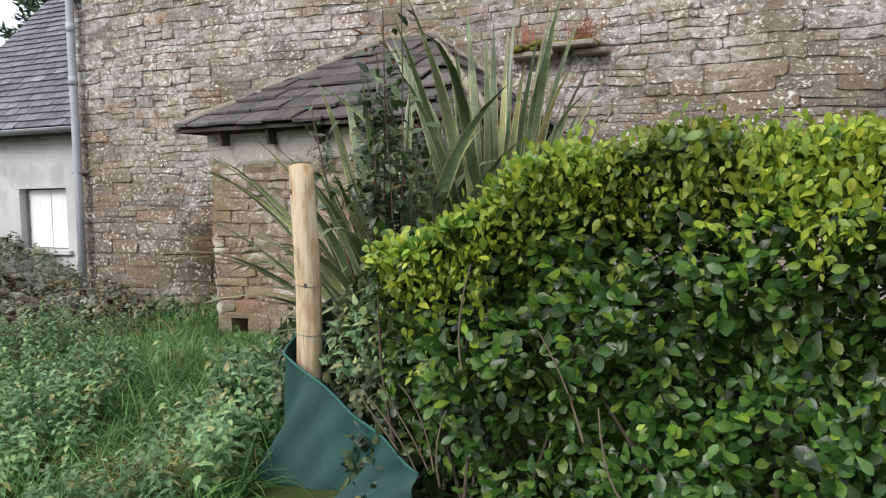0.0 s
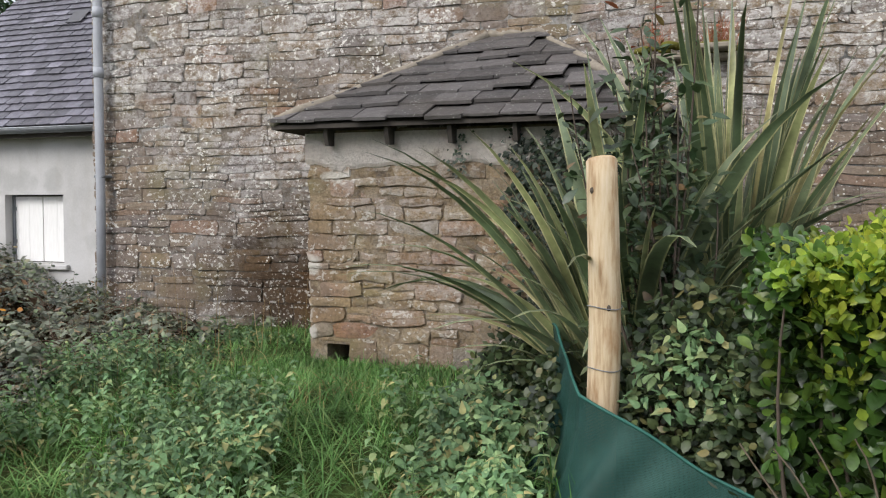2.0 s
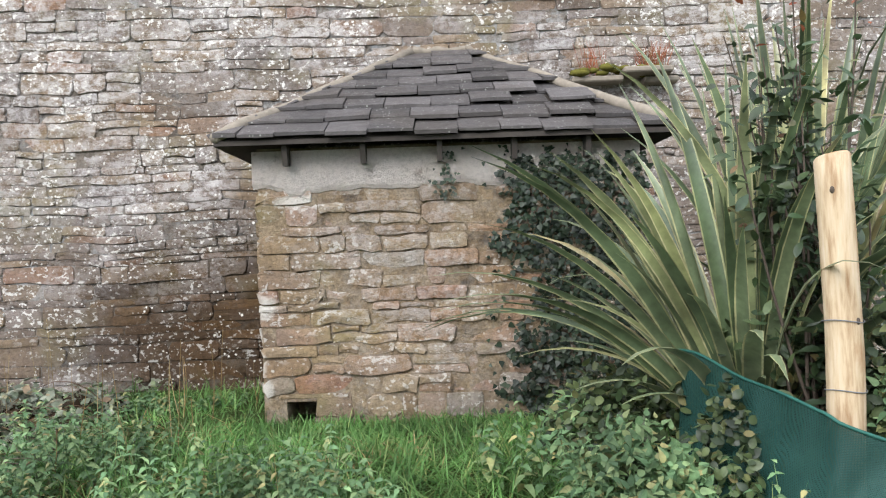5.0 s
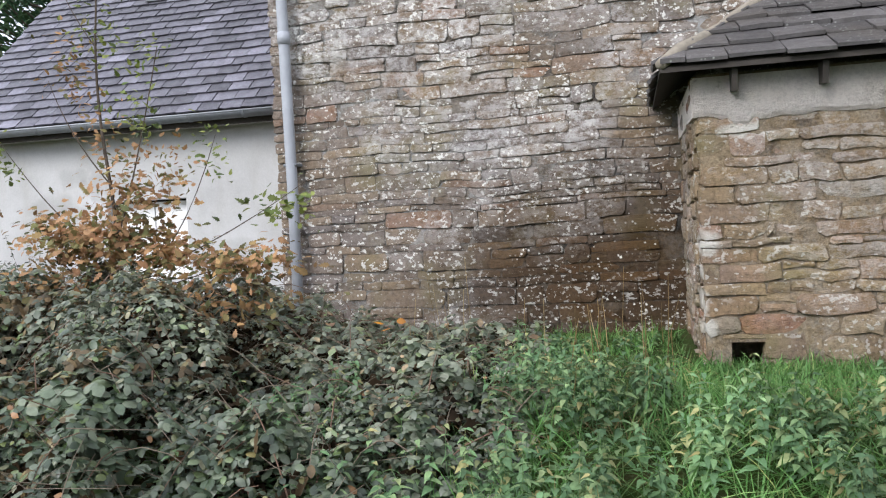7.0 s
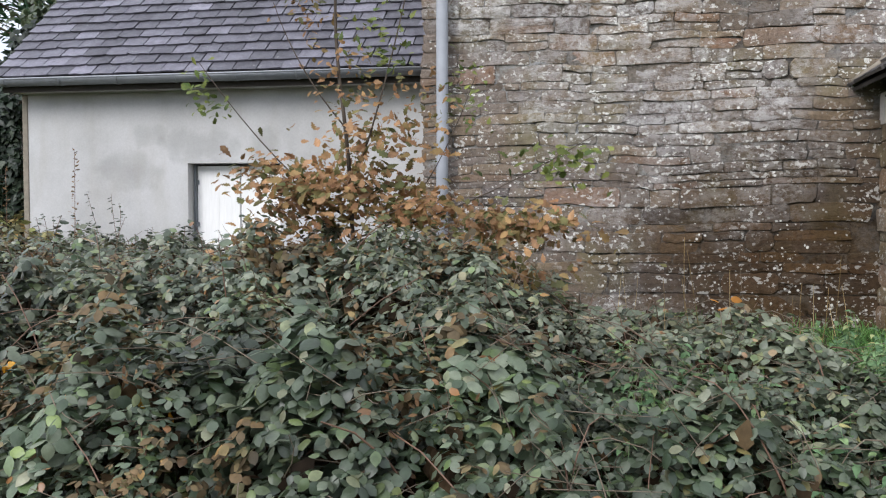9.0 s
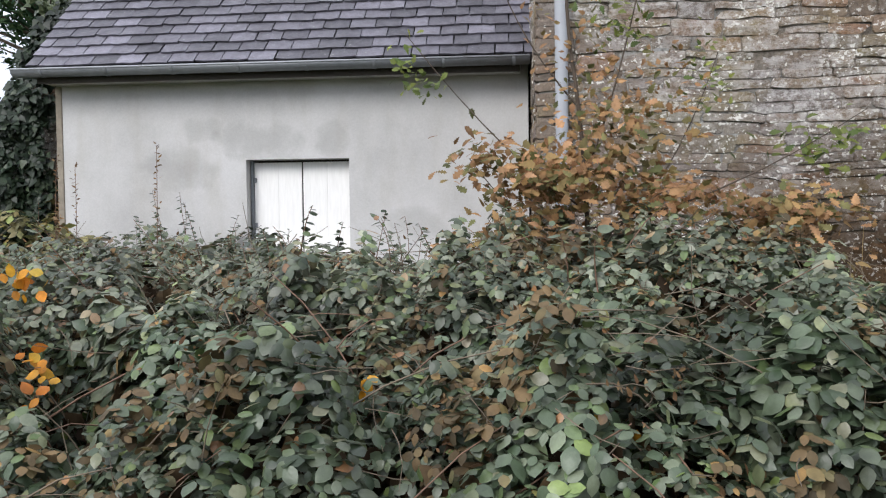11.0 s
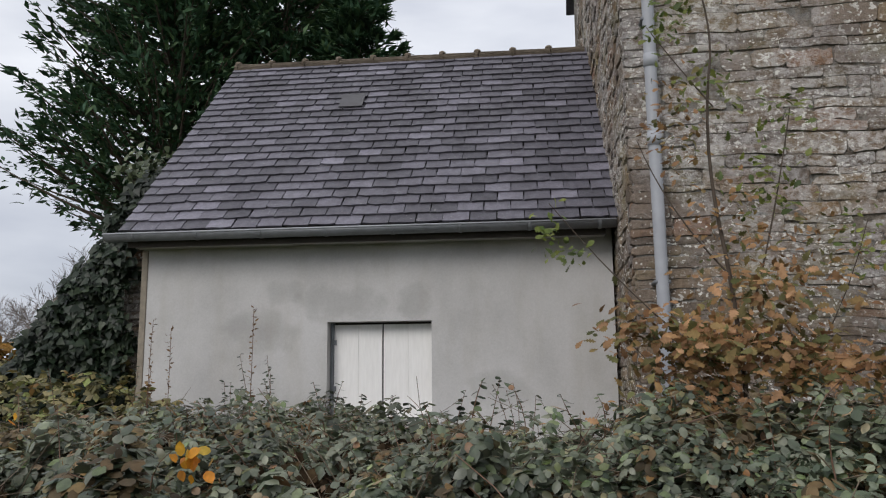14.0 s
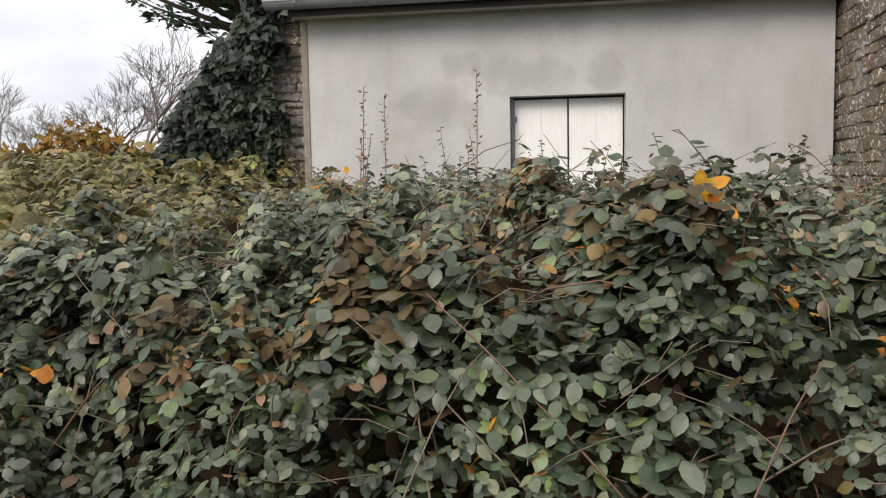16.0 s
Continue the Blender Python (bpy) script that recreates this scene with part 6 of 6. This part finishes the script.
def build_oak():
    """A thin oak sapling in autumn leaf rising out of the brambles."""
    r = np.random.RandomState(14)
    bx, by = -8.5, 4.8
    z0 = ground_z(bx, by)
    oak = empty("oak_sapling", (bx, by, z0), "thin oak sapling with rusty autumn leaves among brambles", "tree")
    S = np.array
    stems = [((0, 0, 0), (0.05, 0, 0.9), (-0.04, 0.0, 1.6), 0.014, 0.010), ((-0.04, 0, 1.6), (-0.12, 0.02, 2.1), (-0.05, 0, 2.55), 0.010, 0.006), ((-0.05, 0, 2.55), (-0.02, 0.02, 2.9), (-0.22, 0.0, 3.30), 0.006, 0.003),
             ((0, 0, 1.0), (-0.35, -0.05, 1.2), (-0.85, 0, 1.85), 0.006, 0.002), ((0, 0, 0.8), (0.4, 0.05, 1.0), (0.65, 0.1, 1.75), 0.006, 0.002), ((0.0, 0, 0.9), (0.6, -0.1, 1.0), (1.30, 0, 1.45), 0.006, 0.002),
             ((0.0, 0, 1.15), (0.15, 0, 1.5), (0.32, 0.05, 2.3), 0.006, 0.003), ((-0.04, 0, 1.5), (-0.3, 0, 1.8), (-0.42, 0, 2.15), 0.005, 0.002), ((0, 0, 0.7), (-0.3, -0.1, 0.9), (-0.55, 0, 1.25), 0.005, 0.002),
             ((0, 0, 0.75), (0.35, -0.15, 0.85), (0.95, -0.1, 1.0), 0.006, 0.002), ((-0.05, 0, 2.3), (-0.2, 0, 2.5), (-0.34, 0.05, 2.75), 0.004, 0.002)]
    for a, b, c, r0, r1 in stems:
        v, q = rods(S([a], float), S([b], float), S([c], float), S([r0]), S([r1]), 6, 8)
        part("stem", quad_mesh("stem", [(v, q)], [M_BARK]), None, oak)
    # clusters of leaves: place, spread, count, autumn or green
    cl = [((0.0, -0.05, 1.15), (0.30, 0.25, 0.16), 150, 1), ((0.35, -0.05, 1.05), (0.25, 0.2, 0.10), 90, 1), ((-0.25, -0.1, 1.15), (0.22, 0.2, 0.12), 90, 1), ((0.85, -0.1, 0.98), (0.32, 0.18, 0.09), 100, 1), ((0.15, 0, 1.42), (0.25, 0.18, 0.14), 60, 1), ((1.1, 0, 1.3), (0.18, 0.1, 0.10), 26, 0), ((0.0, 0, 1.75), (0.13, 0.1, 0.2), 34, 1), ((0.2, 0, 1.9), (0.14, 0.1, 0.16), 34, 0), ((-0.25, 0, 2.2), (0.12, 0.1, 0.22), 42, 1), ((-0.05, 0, 2.4), (0.13, 0.1, 0.16), 34, 0), ((-0.25, 0, 2.75), (0.13, 0.1, 0.12), 36, 0), ((-0.12, 0, 3.1), (0.20, 0.1, 0.12), 44, 0), ((-0.85, 0, 1.72), (0.07, 0.06, 0.13), 16, 0), ((-0.75, 0, 1.6), (0.10, 0.06, 0.06), 10, 0), ((0.62, 0.1, 1.65), (0.10, 0.08, 0.14), 20, 0), ((-0.5, 0, 1.25), (0.14, 0.1, 0.10), 24, 1), ((0.55, -0.2, 0.75), (0.5, 0.25, 0.10), 70, 1), ((-0.3, -0.25, 0.85), (0.3, 0.2, 0.12), 60, 1), ((0.25, 0, 2.25), (0.12, 0.08, 0.12), 22, 0), ((0.35, 0, 1.6), (0.2, 0.1, 0.15), 26, 1)]
    for name, flag, mat, lab in (("autumn_leaves", 1, M_OAK, "rusty orange lobed leaves"), ("green_leaves", 0, M_OAK_GREEN, "yellow-green lobed leaves")):
        P = np.concatenate([np.array(c) + r.normal(0, 0.62, (int((3.1 if flag else 2.2) * k * (1.2 if c[2] < 1.5 else 1.0)), 3)) * np.array(s) for c, s, k, f in cl if f == flag])
        P[:, 2] = np.maximum(P[:, 2], 0.3)
        n = len(P)
        D = unit(np.concatenate([r.normal(0, 1, (n, 2)), r.normal(-0.1, 0.5, (n, 1))], 1))
        N = np.tile([0, -0.7, 0.75], (n, 1)) + r.normal(0, 0.4, (n, 3))
        L = r.uniform(0.034, 0.074, n) * np.where(P[:, 2] > 1.5, 0.75, 1.0)
        part(name, quad_mesh(name, [scatter(L_OAK, P, D, N, L, L * 1.1)], [mat]), None, oak, lab)


build_oak()


# ---- behind the outbuilding ----
def build_ivy_mass():
    r = np.random.RandomState(66)
    n = 9000
    x = r.uniform(-15.95, -13.5, n)
    crest = 3.15 + (x + 13.9) * 1.42 + 0.16 * lumps(x, x * 0, 0.9, 71) + 0.08 * lumps(x, x * 0, 0.3, 72)
    crest = np.minimum(crest, 3.3)
    z = crest - (crest + 0.1) * r.uniform(0, 1, n) ** 1.2
    ok = (z > 0.2) & ~((x > -13.95 - 0.1 * lumps(z, z * 0, 0.5, 73)) & (z < 2.4))
    x, z, crest = x[ok], z[ok], crest[ok]
    n = len(x)
    y = 9.62 - 0.10 * (1 + lumps(x, z, 0.5, 74)) - r.exponential(0.04, n)
    top = crest - z < 0.12
    y = np.where(top, r.uniform(9.55, 10.35, n), y)
    D = unit(np.stack([r.normal(0, 0.6, n), r.normal(-0.4, 0.2, n), r.normal(-0.6, 0.4, n)], 1))
    N = unit(np.stack([r.normal(0, 0.35, n), -np.ones(n), r.normal(0.55, 0.3, n)], 1))
    add_stuff("ivy", [scatter(L_IVY, np.stack([x, y, z], 1), D, N, r.uniform(0.06, 0.125, n))], [M_IVY], "dark ivy smothering the broken stone wall", "ivy")
    n = 300
    P = np.stack([r.normal(-13.95, 0.22, n), r.normal(9.9, 0.15, n), 3.2 + np.abs(r.normal(0, 0.20, n))], 1)
    add_stuff("ivy", [scatter(L_IVY, P, unit(r.normal(0, 1, (n, 3))), np.tile([0, -0.6, 0.8], (n, 1)) + r.normal(0, 0.4, (n, 3)), r.uniform(0.05, 0.11, n))], [M_IVY_PALE], "pale flowering ivy crown on the wall top", "ivy")


M_IVY_PALE = leaf_material("ivy_crown_leaf", ((0.0, (0.05, 0.075, 0.035)), (1.0, (0.13, 0.155, 0.08))), 0.45, 0.15, 0.45)
build_ivy_mass()


def build_cypress(bx, by, height, radius, seed, low):
    r = np.random.RandomState(seed)
    z0 = ground_z(bx, by)
    tree = empty("cypress_tree", (bx, by, z0), "tall dark green cypress with feathery drooping sprays", "tree", "cypresses behind the outbuilding")
    part("trunk", tube_bm([(0, 0, 0), (0.1, 0, height * 0.4), (0, 0.1, height * 0.95)], [0.32, 0.2, 0.03], 10), M_BARK, tree, smooth=True)
    n = int(105 * radius)
    h = low + (height - low) * r.uniform(0, 1, n) ** 0.9
    a = r.uniform(0, 6.283, n)
    k = 1 - (h - low * 0.4) / (height - low * 0.4)
    R = radius * np.clip(k, 0, 1) ** 0.62 * r.uniform(0.55, 1.18, n) + 0.25
    A = np.stack([np.zeros(n), np.zeros(n), h - 0.25 * R], 1)
    C = np.stack([np.cos(a) * R, np.sin(a) * R, h + R * r.uniform(-0.05, 0.35, n)], 1)
    B = (A + C) / 2 + np.stack([np.zeros(n), np.zeros(n), -0.08 * R], 1)
    part("limbwork", quad_mesh("limbwork", [rods(A, B, C, 0.02 + 0.012 * R, np.full(n, 0.008), 4, 5)], [M_BARK]), None, tree)["kind"] = "stuff"
    m = 78
    t = 1 - r.uniform(0, 0.8, (n * m, 1)) ** 1.4
    Ar, Br, Cr = (np.repeat(v, m, 0) for v in (A, B, C))
    P = (1 - t) ** 2 * Ar + 2 * t * (1 - t) * Br + t * t * Cr
    spread = (0.10 + 0.42 * (1 - t)) * np.repeat(np.sqrt(R), m)[:, None] * 0.5
    P = P + r.normal(0, 1, (n * m, 3)) * spread * [1, 1, 0.55]
    axis = unit(np.repeat(C - A, m, 0))
    D = unit(axis * 1.1 + r.normal(0, 0.45, (n * m, 3)) + [0, 0, 0.15])
    N = np.tile([0.0, 0, 1.0], (n * m, 1)) + r.normal(0, 0.5, (n * m, 3))
    L = r.uniform(0.10, 0.30, n * m)
    part("crown", quad_mesh("crown", [scatter(L_SPRAY, P, D, N, L, L * 1.25)], [M_CYPRESS]), None, tree)


build_cypress(-17.4, 17.5, 13.2, 4.1, 1, 4.9)
build_cypress(-15.1, 18.2, 12.7, 3.1, 2, 2.6)
build_cypress(-13.1, 17.2, 9.5, 2.2, 3, 2.6)


def build_bare_tree(bx, by, height, seed, spread=0.5, mat=None):
    """A leafless tree: forking limbs down to fine twigs."""
    rr = random.Random(seed)
    z0 = ground_z(bx, by)
    tree = empty("bare_tree", (bx, by, z0), "leafless grey winter tree with fine twigs", "tree", "bare trees in the distance")
    A, B, C, R0, R1 = [], [], [], [], []

    def grow(p, d, ln, rad, depth):
        q = p + d * ln
        mid = (p + q) / 2 + Vector((rr.uniform(-1, 1), rr.uniform(-1, 1), rr.uniform(0, 1))) * ln * 0.08
        A.append(p[:]); B.append(mid[:]); C.append(q[:]); R0.append(rad); R1.append(rad * 0.68)
        if depth == 0:
            return
        for _ in range(3 if depth > 1 else 4):
            nd = (d + Vector((rr.gauss(0, spread), rr.gauss(0, spread), rr.gauss(0.12, spread * 0.5)))).normalized()
            s = p.lerp(q, rr.uniform(0.55, 1.0))
            grow(s, nd, ln * rr.uniform(0.62, 0.85), rad * 0.6, depth - 1)

    grow(Vector((0, 0, 0)), Vector((0.05, 0, 1)).normalized(), height * 0.3, height * 0.016, 6)
    n = len(A)
    f = [np.array(v, float) for v in (A, B, C, R0, R1)]
    part("branchwork", quad_mesh("branchwork", [rods(f[0], f[1], f[2], np.maximum(f[3], 0.008), np.maximum(f[4], 0.006), 3, 2)], [M_GREYTWIG]), None, tree)["kind"] = "stuff"


build_bare_tree(-25.8, 28.0, 7.6, 4, 0.52)
build_bare_tree(-28.6, 30.0, 6.0, 5, 0.5)
build_bare_tree(-53.0, 60.0, 9.5, 6, 0.5)
build_bare_tree(-57.0, 62.0, 11.0, 7, 0.5)
build_bare_tree(-62.0, 60.0, 9.0, 8, 0.5)
build_bare_tree(-48.5, 62.0, 7.5, 9, 0.5)


def build_rust_bushes():
    r = np.random.RandomState(91)
    for x, y, z, rad in ((-18.45, 13.0, 1.05, 0.75), (-19.4, 12.6, 0.6, 0.8), (-17.6, 13.2, 0.75, 0.6), (-20.6, 13.4, 0.7, 0.9), (-16.9, 12.6, 0.6, 0.5)):
        n = 1500
        u = unit(r.normal(0, 1, (n, 3))) * r.uniform(0.3, 1.0, (n, 1)) ** 0.6
        lump = 1 + 0.25 * lumps(u[:, 0] * 2, u[:, 2] * 2, 1.0, int(abs(x) * 10))
        P = np.array([x, y, z]) + u * rad * lump[:, None] * [1.1, 1, 0.85]
        g = ground_np(P[:, 0], P[:, 1])
        P[:, 2] = np.maximum(P[:, 2], g)
        bush = add_stuff("bush", [scatter(L_OVAL_FAR, P, unit(r.normal(0, 1, (n, 3))), unit(u + r.normal(0, 0.5, (n, 3)) + [0, 0, 0.4]), r.uniform(0.07, 0.15, n))], [M_RUST], "rust-coloured autumn bush beyond the brambles", "bush", kind="")
        k = 14
        A = np.tile([x, y, ground_z(x, y)], (k, 1)).astype(float)
        C = np.array([x, y, z]) + unit(r.normal(0, 1, (k, 3)) + [0, 0, 1]) * rad * 0.8
        for i in range(k):
            new("stem", quad_mesh("stem", [rods(A[i:i + 1], (A + C)[i:i + 1] / 2, C[i:i + 1], np.full(1, 0.012), np.full(1, 0.004))], [M_BARK])).parent = bush


build_rust_bushes()
